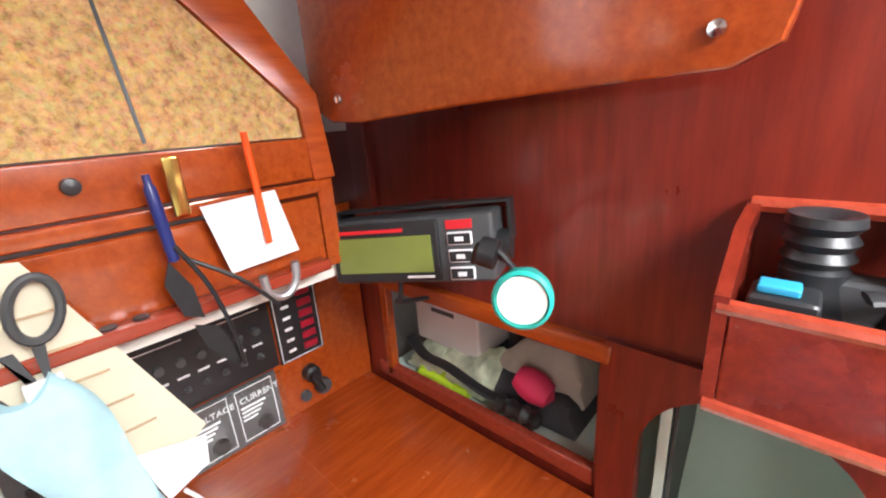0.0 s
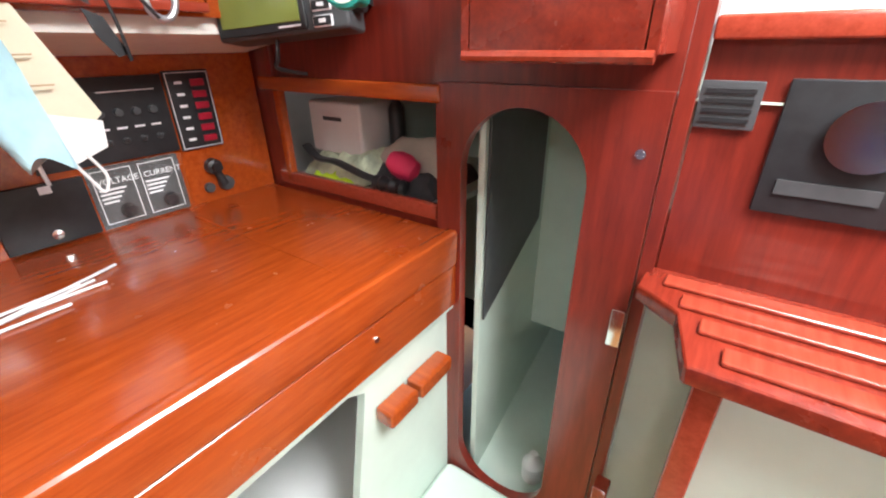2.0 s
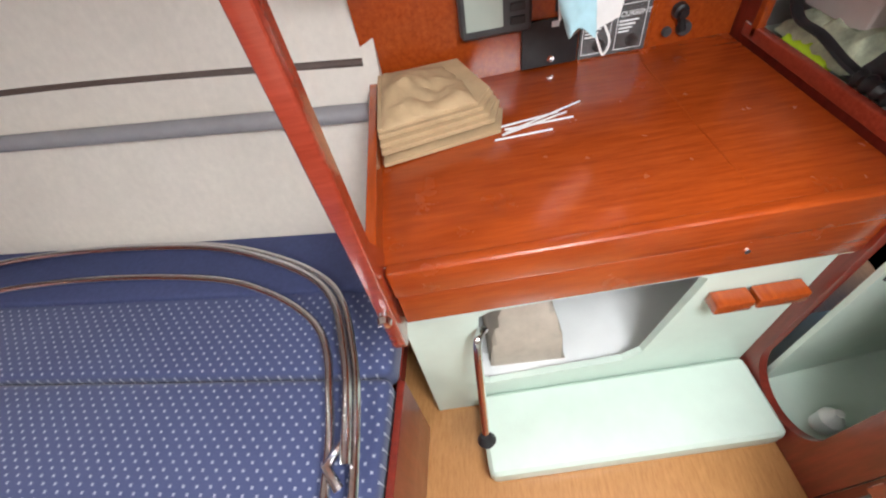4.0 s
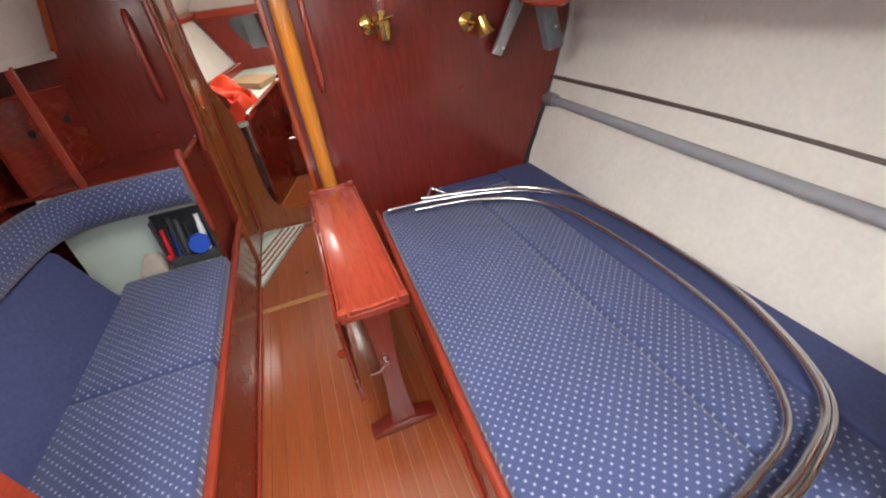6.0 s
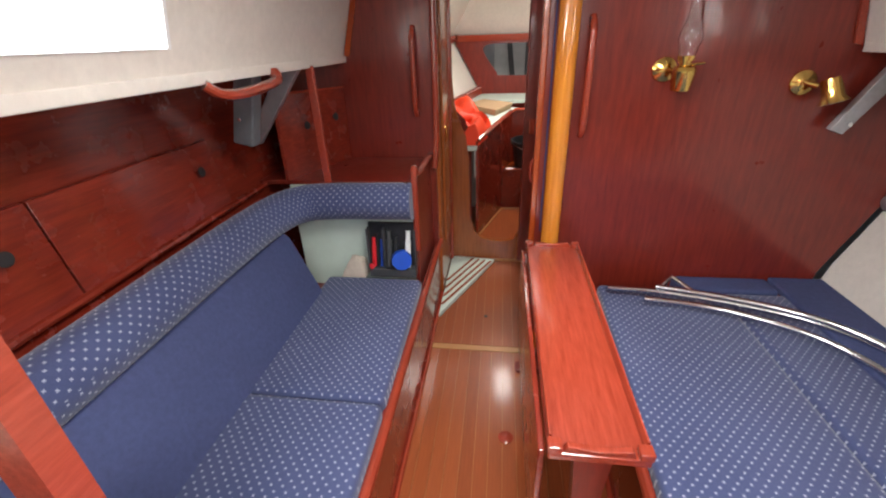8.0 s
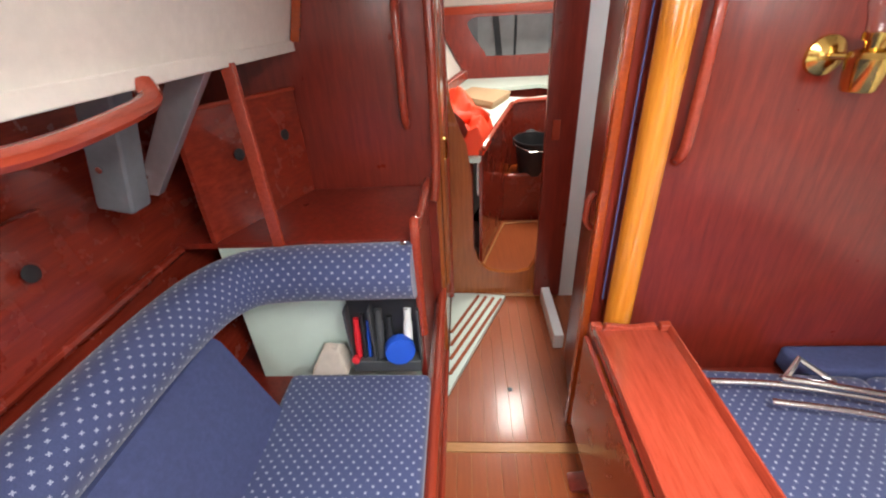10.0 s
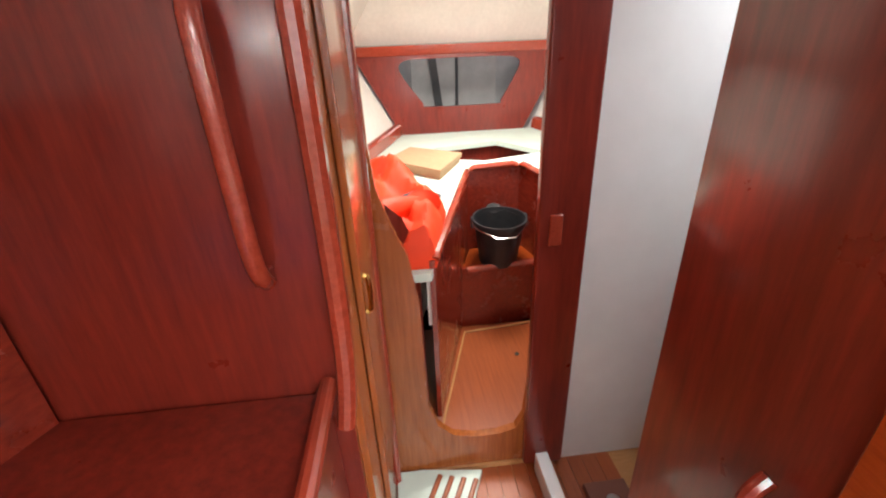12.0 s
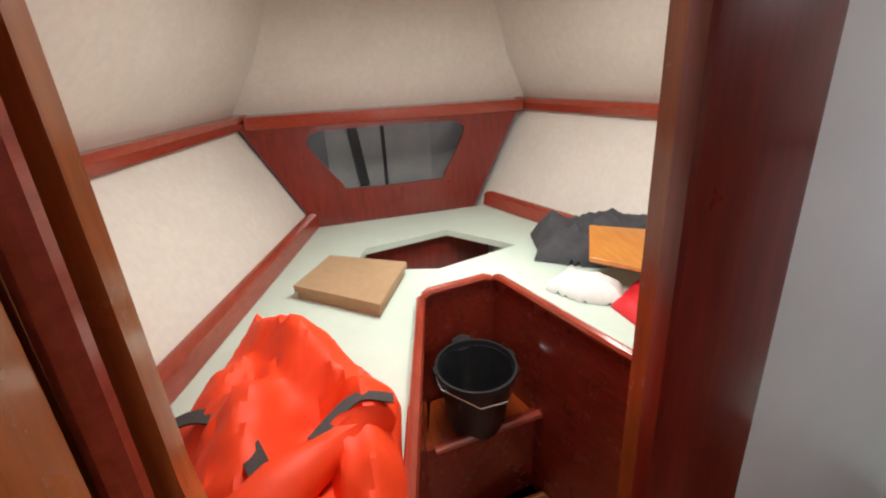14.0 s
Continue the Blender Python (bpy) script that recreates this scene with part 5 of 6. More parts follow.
for k in range(4):
    part("slat", box((0.383, AY - 0.024, 1.11 + 0.013 * k), (0.442, AY - 0.02, 1.116 + 0.013 * k)), BLACK, _vt)
_sp = thing("companionway_step", (0.15, AY + 0.1, 0.7), "red mahogany slatted companionway step on white engine casing", "step", MC)
part("tread", plate([(-0.45, AY - 0.03, 0.83), (0.465, AY - 0.03, 0.83), (0.465, AY + 0.05, 0.83), (0.40, AY + 0.10, 0.83), (0.375, AY + 0.22, 0.83), (-0.45, AY + 0.22, 0.83)], (0, 0, 0.03), bevel=0.006), MAHOGANY_H, _sp)
for k in range(4):
    part("grip_slat", box((-0.45, AY + 0.0 + 0.055 * k, 0.86), (0.43 - 0.03 * k, AY + 0.035 + 0.055 * k, 0.868), 0.004), RED_TRIM, _sp)
part("casing", box((-0.45, AY + 0.15, 0.0), (0.345, AY + 0.17, 0.828)), GREEN, _sp)
part("casing_side", box((0.33, AY - 0.02, 0.0), (0.345, AY + 0.15, 0.828)), GREEN, _sp)
part("casing_post", box((0.325, AY + 0.172, 0.0), (0.36, AY + 0.2, 0.828), 0.005), RED_TRIM, _sp)
solo("door_stop", box((0.43, AY + 0.02, 0.30), (0.46, AY + 0.06, 0.36), 0.006), RED_TRIM, "small red wooden block on casing", "block", MC)

# chart table
_ct = thing("chart_table", (1.15, -0.47, 0.6), "orange varnished chart table with drawer front", "chart table", MC)
part("top", box((0.86, AY + 0.012, DZ - 0.02), (HX, 0.01, DZ), 0.002), CHERRY_Y, _ct)
part("front_rail", box((0.835, AY + 0.012, DZ - 0.075), (0.865, 0.004, DZ + 0.008), 0.01), CHERRY_Y, _ct)
part("drawer_front", box((0.842, AY + 0.012, 0.66), (0.86, 0.0, DZ - 0.08), 0.004), CHERRY_Y, _ct)
part("lid_seam", box((0.92, -0.72, DZ - 0.001), (1.42, -0.717, DZ + 0.001)), CHERRY, _ct)
part("bottom", box((0.85, AY + 0.012, 0.646), (HX, 0.0, 0.658)), GREEN, _ct)
part("keyhole", lathe([(0, 0), (0.006, 0), (0.006, 0.003), (0, 0.003)], (0.842, -0.72, 0.73), (-1, 0, 0), 10), STEEL, _ct)
_cp = thing("chart_table_post", (0.81, 0.02, 0.6), "red varnished upright post at the chart table end", "post", MC)
part("post", plate([(0.79, 0.005, 0.66), (0.80, 0.005, 0.63), (0.865, 0.005, 0.63), (0.9, 0.005, 0.86), (0.84, 0.005, 0.95), (0.845, 0.005, 1.89), (0.80, 0.005, 1.89)], (0, 0.03, 0), bevel=0.006), RED_TRIM, _cp)
part("end_board", box((0.85, 0.008, 0.62), (HX - 0.02, 0.03, 0.90), 0.004), CHERRY, _cp)
part("knob", lathe([(0, 0), (0.01, 0), (0.01, 0.012), (0.015, 0.018), (0.012, 0.03), (0, 0.032)], (0.79, 0.018, 0.80), (-1, 0, 0), 14), STEEL, _cp, "chrome latch knob")
# white front under the table with knee opening
_un = thing("table_pedestal", (0.87, -0.48, 0.0), "pale green moulded front with rounded stowage opening", "pedestal", MC)
op = [(-0.16, 0.59), (-0.19, 0.61), (-0.66, 0.622), (-0.70, 0.60), (-0.695, 0.565), (-0.63, 0.24), (-0.58, 0.2), (-0.17, 0.18), (-0.14, 0.2)]
part("front", plate([(0.868, y, z) for y, z in ((0.02, 0.0), (AY + 0.014, 0.0), (AY + 0.014, 0.648), (0.02, 0.648))], (0.02, 0, 0), [[(0.868, y, z) for y, z in op]]), GREEN, _un)
part("ledge", box((0.62, AY + 0.014, 0.0), (0.866, -0.12, 0.10), 0.03), GREEN, _un)
part("inner_back", box((1.35, AY + 0.014, 0), (1.37, 0.02, 0.6)), WHITE, _un)
part("inner_floor", box((0.89, AY + 0.014, 0.14), (1.35, 0.02, 0.16)), WHITE, _un)
solo("striped_towel", crumple([(0.92, -0.42), (1.25, -0.42), (1.28, -0.18), (0.93, -0.18)], 0.162, 0.27, 0.04, 17, 18, 0.06), BEIGE_CLOTH, "beige striped towel stowed under the table", "towel", MC)
solo("white_roll", tube([(0.92, -0.09, 0.24), (1.2, -0.09, 0.24)], 0.07, 18), WHITE_PAPER, "white paper roll stowed under the table", "roll", MC)
_lv = thing("pump_lever", (0.84, -0.15, 0.3), "chrome bilge pump lever with black knob", "lever", MC)
part("rod", tube(smooth_path([(0.868, -0.17, 0.53), (0.845, -0.155, 0.545), (0.82, -0.145, 0.52), (0.74, -0.135, 0.33), (0.70, -0.13, 0.25)], 5), 0.011, 12), STEEL, _lv)
part("knob", lathe([(0, -0.025), (0.015, -0.022), (0.026, 0), (0.015, 0.022), (0, 0.025)], (0.69, -0.13, 0.23), (0.3, 0, 1), 18), BLACK, _lv)
for y0, y1 in ((-0.72, -0.81), (-0.82, -0.94)):
    solo("wooden_peg", box((0.82, y0, 0.505), (0.866, y1, 0.545), 0.008), CHERRY, "short orange wooden chock below the table", "chock", MC)

# outboard panel
setting("wall_chart_side", box((HX, AY + 0.005, 0.6), (HX + 0.02, 0.03, 1.3)), CHERRY, "orange varnished side panel behind the chart table", "wall", MC)
setting("trim_white_strip", plate([(1.49, AY + 0.02, 1.20), (1.27, AY + 0.02, 1.235), (1.27, AY + 0.02, 1.262), (1.49, AY + 0.02, 1.262)], (0, 1.03, 0)), LINER, "cream strip below the upper locker", "trim", MC)


def upper_locker():
    l = thing("upper_locker", (1.32, -0.4, 1.26), "varnished upper locker with cork board and pen rack", "locker", MC)
    X = 1.25
    part("drawer_front", box((X, AY + 0.228, 1.275), (X + 0.018, 0.03, 1.375), 0.006), CHERRY, l)
    part("pen_rack", box((X - 0.03, AY + 0.24, 1.268), (X, 0.0, 1.284), 0.004), RED_TRIM, l)
    part("rail", box((X - 0.012, AY + 0.228, 1.382), (X + 0.02, 0.03, 1.40), 0.004), CHERRY, l)
    part("cork_rail", box((X, AY + 0.228, 1.402), (X + 0.018, 0.03, 1.46), 0.004), CHERRY, l)
    tilt = lambda z: X + 0.006 + (z - 1.46) * 0.12
    loop = [(-0.765, 1.462), (-0.765, 1.50), (-0.60, 1.67), (-0.52, 1.78), (0.02, 1.78), (0.02, 1.462)]
    part("cork_board", plate([(tilt(z), y, z) for y, z in loop], (0.01, 0, 0)), CORK, l, "tan cork panel")
    part("cork_joint", plate([(tilt(z) - 0.001, y, z) for y, z in ((-0.576, 1.47), (-0.572, 1.47), (-0.56, 1.68), (-0.564, 1.68))], (0.002, 0, 0)), BLACK, l)
    part("cork_joint", plate([(tilt(z) - 0.001, y, z) for y, z in ((-0.445, 1.47), (-0.441, 1.47), (-0.432, 1.55), (-0.436, 1.55))], (0.002, 0, 0)), BLACK, l)
    part("diagonal_frame", plate([(tilt(z) - 0.006, y, z) for y, z in ((-0.767, 1.40), (-0.767, 1.50), (-0.60, 1.672), (-0.5, 1.80), (-0.58, 1.82), (-0.70, 1.67), (-0.80, 1.52), (-0.803, 1.40))], (0.016, 0, 0), bevel=0.003), CHERRY_Y, l)
    part("end_panel", box((X + 0.002, AY + 0.2, 1.27), (HX, AY + 0.226, 1.46)), CHERRY, l)
    part("bottom", box((X, AY + 0.2, 1.262), (HX, 0.03, 1.274)), CHERRY, l)
    for y in (-0.50,):
        part("knob", lathe([(0, 0), (0.009, 0), (0.008, 0.008), (0, 0.01)], (X - 0.001, y, 1.435), (-1, 0, 0), 12), BLACK, l)
    for y in (-0.46, -0.49, -0.52):
        part("rack_hole", lathe([(0, 0), (0.008, 0), (0.008, 0.002), (0, 0.002)], (X - 0.015, y, 1.2845)), BLACK, l)


upper_locker()
setting("wall_chart_upper", plate([(1.46, AY - 0.02, 1.46), (1.46, 0.03, 1.46), (1.40, 0.03, 1.9), (1.40, AY - 0.02, 1.9)], (0.02, 0, 0)), LINER, "cream cabin side behind the cork board", "wall", MC)


def text_on(name, words, at, size, mat, parent, m):
    c = bpy.data.curves.new(name, "FONT")
    c.body, c.size, c.extrude, c.align_x = words, size, 0.0004, "LEFT"
    tmp = bpy.data.objects.new(name, c)
    me = bpy.data.meshes.new_from_object(tmp)
    bpy.data.objects.remove(tmp)
    me.materials.append(mat)
    ob = new(name, me)
    ob.parent = parent
    ob.matrix_basis = Matrix.Translation(Vector(at) - BASE[parent.name]) @ m
    return ob


FACE_PORT = Matrix(((0, 0, -1), (-1, 0, 0), (0, 1, 0))).to_4x4()
PX = HX - 0.002
# switch panel
_sw1 = thing("switch_panel", (HX, -0.68, 1.0), "black electrical switch panel with white lettering", "switch panel", MC)
part("plate", plate([(PX, -0.49, 0.99), (PX, -0.76, 0.99), (PX, -0.76, 1.16), (PX, -0.49, 1.16)], (-0.006, 0, 0), bevel=0.001), BLACK, _sw1)
for k in range(7):
    part("toggle", lathe([(0, 0), (0.007, 0), (0.006, 0.008), (0.003, 0.01), (0.0025, 0.022), (0, 0.023)], (PX - 0.006, -0.52 - 0.034 * k, 1.03), (-1, 0, 0.3), 10), DARKGREY, _sw1)
    part("label_bar", box((PX - 0.0075, -0.51 - 0.034 * k, 1.055), (PX - 0.006, -0.53 - 0.034 * k, 1.059)), WHITE_PAPER, _sw1)
    part("fuse", lathe([(0, 0), (0.008, 0), (0.008, 0.012), (0, 0.013)], (PX - 0.006, -0.52 - 0.034 * k, 1.09), (-1, 0, 0), 12), DARKGREY, _sw1)
for a, b in (((-0.5, 1.128), (-0.6, 1.130)), ((-0.63, 1.130), (-0.74, 1.132))):
    part("label_bar", box((PX - 0.0075, a[0], a[1]), (PX - 0.006, b[0], b[1])), WHITE_PAPER, _sw1)
_sw2 = thing("fuse_panel", (HX, -0.82, 1.0), "black fuse panel with row of red rocker switches", "fuse panel", MC)
part("plate", box((PX, -0.765, 0.985), (PX - 0.007, -0.868, 1.165), 0.001), BLACK, _sw2)
for (a, b) in (((-0.768, 0.988), (-0.865, 0.9895)), ((-0.768, 1.16), (-0.865, 1.1615)), ((-0.768, 0.988), (-0.7695, 1.161)), ((-0.8635, 0.988), (-0.865, 1.161))):
    part("border_line", box((PX - 0.0085, a[0], a[1]), (PX - 0.007, b[0], b[1])), WHITE_PAPER, _sw2)
for k in range(6):
    part("rocker", box((PX - 0.013, -0.82, 1.0 + 0.026 * k), (PX - 0.007, -0.852, 1.016 + 0.026 * k), 0.002), plain("dark_red_rocker", (0.35, 0.01, 0.03), 0.35) if k == 0 else bpy.data.materials["dark_red_rocker"], _sw2)
    part("label_bar", box((PX - 0.0085, -0.785, 1.006 + 0.026 * k), (PX - 0.007, -0.802, 1.012 + 0.026 * k)), WHITE_PAPER, _sw2)
# clear covered meters
_vm = thing("meter_panel", (HX, -0.65, 0.85), "clear covered voltage and current meter panel", "meter panel", MC)
part("plate", box((PX, -0.56, 0.85), (PX - 0.006, -0.745, 0.985), 0.001), DARKGREY, _vm)
text_on("lettering", "VOLTAGE", (PX - 0.0065, -0.575, 0.945), 0.018, WHITE_PAPER, _vm, FACE_PORT)
text_on("lettering", "CURRENT", (PX - 0.0065, -0.665, 0.945), 0.018, WHITE_PAPER, _vm, FACE_PORT)
for y in (-0.575, -0.665):
    for k in range(4):
        part("label_bar", box((PX - 0.0075, y, 0.932 - 0.009 * k), (PX - 0.006, y - 0.05 + 0.007 * k, 0.936 - 0.009 * k)), WHITE_PAPER, _vm)
    for a, b in (((0, 0.975), (0.075, 0.9765)), ((0, 0.86), (0.075, 0.8615)), ((0, 0.86), (0.0015, 0.976)), ((0.0735, 0.86), (0.075, 0.976))):
        part("border_line", box((PX - 0.0075, y + 0.006 - a[0], a[1]), (PX - 0.006, y + 0.006 - b[0], b[1])), WHITE_PAPER, _vm)
    part("dial", lathe([(0, 0), (0.016, 0), (0.014, 0.012), (0, 0.013)], (PX - 0.006, y - 0.04, 0.882), (-1, 0, 0), 16), BLACK, _vm)
cov = part("cover", box((PX - 0.020, -0.555, 0.848), (PX - 0.022, -0.75, 0.988), 0.0005), CLEAR, _vm, "clear plastic cover")
cov.visible_shadow = False
# small black socket plate, navigator, knob
_bp2 = thing("socket_plate", (HX, -0.48, 0.85), "black socket plate below the meters", "socket", MC)
part("plate", box((PX, -0.40, 0.85), (PX - 0.01, -0.555, 0.975), 0.002), BLACK, _bp2)
part("socket", lathe([(0, 0), (0.011, 0), (0.01, 0.006), (0, 0.004)], (PX - 0.01, -0.48, 0.872), (-1, 0, 0), 14), STEEL, _bp2)
part("label", box((PX - 0.0115, -0.48, 0.955), (PX - 0.01, -0.50, 0.97)), WHITE_PAPER, _bp2)
_nv = thing("navigation_display", (HX, -0.33, 1.0), "dark rounded instrument with large pale screen", "instrument", MC)
part("body", box((PX, -0.235, 0.97), (PX - 0.045, -0.42, 1.14), 0.018), DARKGREY, _nv)
part("screen", box((PX - 0.044, -0.25, 0.995), (PX - 0.048, -0.345, 1.12), 0.003), LCD_GREY, _nv)
for k in range(4):
    part("button", box((PX - 0.044, -0.362, 0.995 + 0.032 * k), (PX - 0.05, -0.40, 1.015 + 0.032 * k), 0.003), BLACK, _nv)
solo("white_cable", tube(smooth_path([(PX - 0.006, 0.02, 1.19), (PX - 0.006, -0.2, 1.185), (PX - 0.006, -0.4, 1.18), (PX - 0.012, -0.48, 1.1), (PX - 0.012, -0.5, 0.97)], 5), 0.004, 8), WHITE, "thin white cable along the panel", "cable", MC)
_hk = thing("power_knob", (HX, -0.835, 0.9), "black plastic knob and socket on the panel", "knob", MC)
part("knob", lathe([(0, 0), (0.02, 0), (0.019, 0.018), (0.012, 0.022), (0.012, 0.034), (0, 0.035)], (PX, -0.825, 0.935), (-1, 0, 0), 18), BLACK, _hk)
part("tail", tube([(PX - 0.012, -0.83, 0.92), (PX - 0.018, -0.84, 0.885)], 0.01, 10), BLACK, _hk)
part("socket", lathe([(0, 0), (0.02, 0), (0.018, 0.014), (0, 0.016)], (PX, -0.85, 0.885), (-1, 0, 0), 16), DARKGREY, _hk)
part("collar", lathe([(0, 0), (0.013, 0), (0.012, 0.01), (0, 0.011)], (PX, -0.805, 0.882), (-1, 0, 0), 16), DARKGREY, _hk)

# echo sounder on its bracket, swung out from the bulkhead
MI = Matrix.Translation((1.15, -0.85, 1.28)) @ pose(0, 0, 0, 6, 5, 24) @ Matrix.Scale(1.1, 4)


def facing_part(name, bm, mat, parent, label=""):
    for v in bm.verts:
        v.co.x = -v.co.x
    bmesh.ops.reverse_faces(bm, faces=bm.faces)
    return part(name, bm, mat, parent, label)



_ns = thing("echo_sounder", (0, 0, 0), "black marine instrument with olive display and keypad", "instrument", MI)
facing_part("case", box((-0.125, 0.0, -0.045), (0.125, -0.075, 0.05), 0.008), DARKGREY, _ns)
facing_part("bezel", box((-0.118, 0.006, -0.04), (0.05, -0.002, 0.045), 0.003), BLACK, _ns)
facing_part("display", box((-0.108, 0.009, -0.027), (0.04, 0.004, 0.025), 0.001), LCD, _ns, "olive green liquid crystal display")
facing_part("title_bar", box((-0.105, 0.0085, 0.031), (0.0, 0.005, 0.036)), RED, _ns)
facing_part("badge", box((0.062, 0.003, 0.03), (0.098, -0.001, 0.042)), RED, _ns)
for k in range(3):
    b = facing_part("key", box((0.062, 0.005, -0.04 + 0.024 * k), (0.097, -0.001, -0.022 + 0.024 * k), 0.003), WHITE_PAPER, _ns)
    facing_part("key_cap", box((0.064, 0.0065, -0.038 + 0.024 * k), (0.095, 0.0045, -0.024 + 0.024 * k), 0.001), BLACK, b)
    facing_part("key_mark", box((0.074, 0.0078, -0.034 + 0.024 * k), (0.086, 0.0062, -0.028 + 0.024 * k)), WHITE_PAPER, b)
facing_part("model_bar", box((0.0, 0.0085, -0.035), (0.04, 0.0055, -0.032)), WHITE_PAPER, _ns)
for s in (-1, 1):
    facing_part("thumb_knob", lathe([(0, 0), (0.02, 0), (0.022, 0.006), (0.02, 0.018), (0, 0.02)], (s * 0.125, -0.03, 0.0), (s, 0, 0), 14), BLACK, _ns)
facing_part("bracket", plate([(x, -0.05, z) for x, z in ((-0.14, 0.0), (-0.14, 0.06), (0.14, 0.06), (0.14, 0.0), (0.136, 0.0), (0.136, 0.056), (-0.136, 0.056), (-0.136, 0.0))], (0, -0.05, 0)), BLACK, _ns)
facing_part("bracket_arm", box((-0.03, -0.09, 0.05), (0.03, -0.16, 0.06), 0.003), BLACK, _ns)
facing_part("cable", tube(smooth_path([(-0.03, -0.03, -0.045), (-0.035, -0.03, -0.075), (-0.05, -0.05, -0.09), (-0.02, -0.1, -0.1)], 5), 0.004, 8), BLACK, _ns)
_to = thing("torch", (0.925, -0.84, 1.24), "teal torch with round LED face hanging on the instrument", "torch", MC)
ax = Vector((-0.42, 0.86, 0.12))
part("body", lathe([(0, -0.06), (0.016, -0.06), (0.018, -0.01), (0.029, 0.0), (0.032, 0.006), (0.032, 0.022), (0.028, 0.026), (0.027, 0.02), (0, 0.02)], (0.912, -0.80, 1.29), ax, 30), TEAL, _to)
part("lens", lathe([(0, 0.0205), (0.026, 0.0205), (0.026, 0.023), (0, 0.024)], (0.912, -0.80, 1.29), ax, 26), LENS_WHITE, _to, "pearly face of many small LEDs")
part("clip", lathe([(0.012, -0.01), (0.018, -0.01), (0.018, 0.01), (0.012, 0.01)], (0.965, -0.81, 1.325), (0.8, 0.3, 0.2), 18), BLACK, _to)

part("lanyard", tube(smooth_path([(0.935, -0.835, 1.29), (0.965, -0.82, 1.33), (1.0, -0.835, 1.32), (1.03, -0.862, 1.285)], 5), 0.004, 8), BLACK, _to, "black lanyard round the thumb knob")

# things in the cubby
_gb = thing("white_box", (1.3, AY - 0.16, 0.87), "off-white plastic box with small grey print", "box", MC)
part("body", box((1.20, AY - 0.08, 0.94), (1.40, AY - 0.22, 1.08), 0.012), plain("offwhite_plastic", (0.66, 0.62, 0.6), 0.5, var=0.04), _gb)
part("print_bar", box((1.27, AY - 0.078, 1.03), (1.34, AY - 0.081, 1.04)), DARKGREY, _gb)
solo("dark_bottle", lathe([(0, 0), (0.022, 0), (0.022, 0.13), (0.012, 0.15), (0.012, 0.17), (0, 0.17)], (1.16, AY - 0.18, 0.93), n=18), BLACK, "dark bottle behind the cloths in cubby", "bottle", MC)
solo("support_cloth", crumple([(0.96, AY - 0.3), (1.4, AY - 0.3), (1.4, AY - 0.06), (0.96, AY - 0.06)], 0.87, 0.05, 0.03, 41, 20, 0.05), GREY_CLOTH, "dark folded cloth at the bottom of cubby", "cloth", MC)
solo("patterned_cloth", crumple([(1.13, AY - 0.16), (1.38, AY - 0.16), (1.40, AY - 0.04), (1.16, AY - 0.035)], 0.885, lambda x, y: 0.03 + 0.4 * max(0, -(y - AY) - 0.03), 0.04, 43, 22, 0.03), LIME_WHITE, "crumpled green and white patterned cloth", "cloth", MC)
solo("lime_vest", crumple([(1.19, AY - 0.08), (1.34, AY - 0.09), (1.36, AY - 0.03), (1.2, AY - 0.026)], 0.875, 0.02, 0.03, 47, 16, 0.02), LIME, "bright lime reflective vest in the cubby", "vest", MC)
solo("beige_sleeve", crumple([(0.97, AY - 0.24), (1.16, AY - 0.24), (1.18, AY - 0.1), (0.97, AY - 0.12)], 0.90, 0.09, 0.03, 53, 18, 0.05), BEIGE_CLOTH, "folded beige cloth in the cubby", "cloth", MC)
solo("pink_float", lathe([(0, 0), (0.022, 0.004), (0.032, 0.025), (0.034, 0.05), (0.026, 0.078), (0, 0.09)], (1.10, AY - 0.075, 0.955), (-0.9, -0.1, -0.35), 22), PINK, "bright pink rounded float among the cloths", "float", MC)
solo("black_strap", tube(smooth_path([(1.39, AY - 0.05, 0.96), (1.33, AY - 0.035, 0.935), (1.25, AY - 0.03, 0.935), (1.16, AY - 0.03, 0.915), (1.08, AY - 0.04, 0.90)], 6), 0.014, 8, flat=0.5), BLACK, "black webbing strap across the cloths", "strap", MC)
solo("black_winch_handle", tube(smooth_path([(1.12, AY - 0.035, 0.90), (1.07, AY - 0.03, 0.905), (1.02, AY - 0.035, 0.9)], 4), [0.012, 0.02, 0.014, 0.02, 0.014, 0.02, 0.014, 0.02, 0.012], 10), BLACK, "black ribbed strap buckle in the cubby", "buckle", MC)

# things on and before the upper locker
X0 = 1.232
_nt = thing("paper_sheet", (X0, -0.45, 1.1), "long cream paper sheet with faint notes hanging from locker", "paper", MC)
part("sheet", plate([(X0 - 0.012, -0.355, 1.375), (X0 - 0.014, -0.405, 1.385), (X0 - 0.014, -0.445, 1.378), (X0 + 0.0, -0.55, 1.12), (X0 + 0.01, -0.52, 1.09), (X0 + 0.002, -0.455, 1.10)], (0.001, 0, 0)), PAPER, _nt)
for k in range(5):
    part("note_line", box((X0 - 0.014 + 0.001 * k, -0.425 - 0.012 * k, 1.325 - 0.04 * k), (X0 - 0.0125 + 0.001 * k, -0.455 - 0.012 * k, 1.3275 - 0.04 * k)), plain("pencil_brown", (0.5, 0.36, 0.22), 0.9) if k == 0 else bpy.data.materials["pencil_brown"], _nt)
_sc = thing("scissors", (X0 - 0.02, -0.43, 1.25), "grey handled scissors hanging from the locker", "scissors", MC)
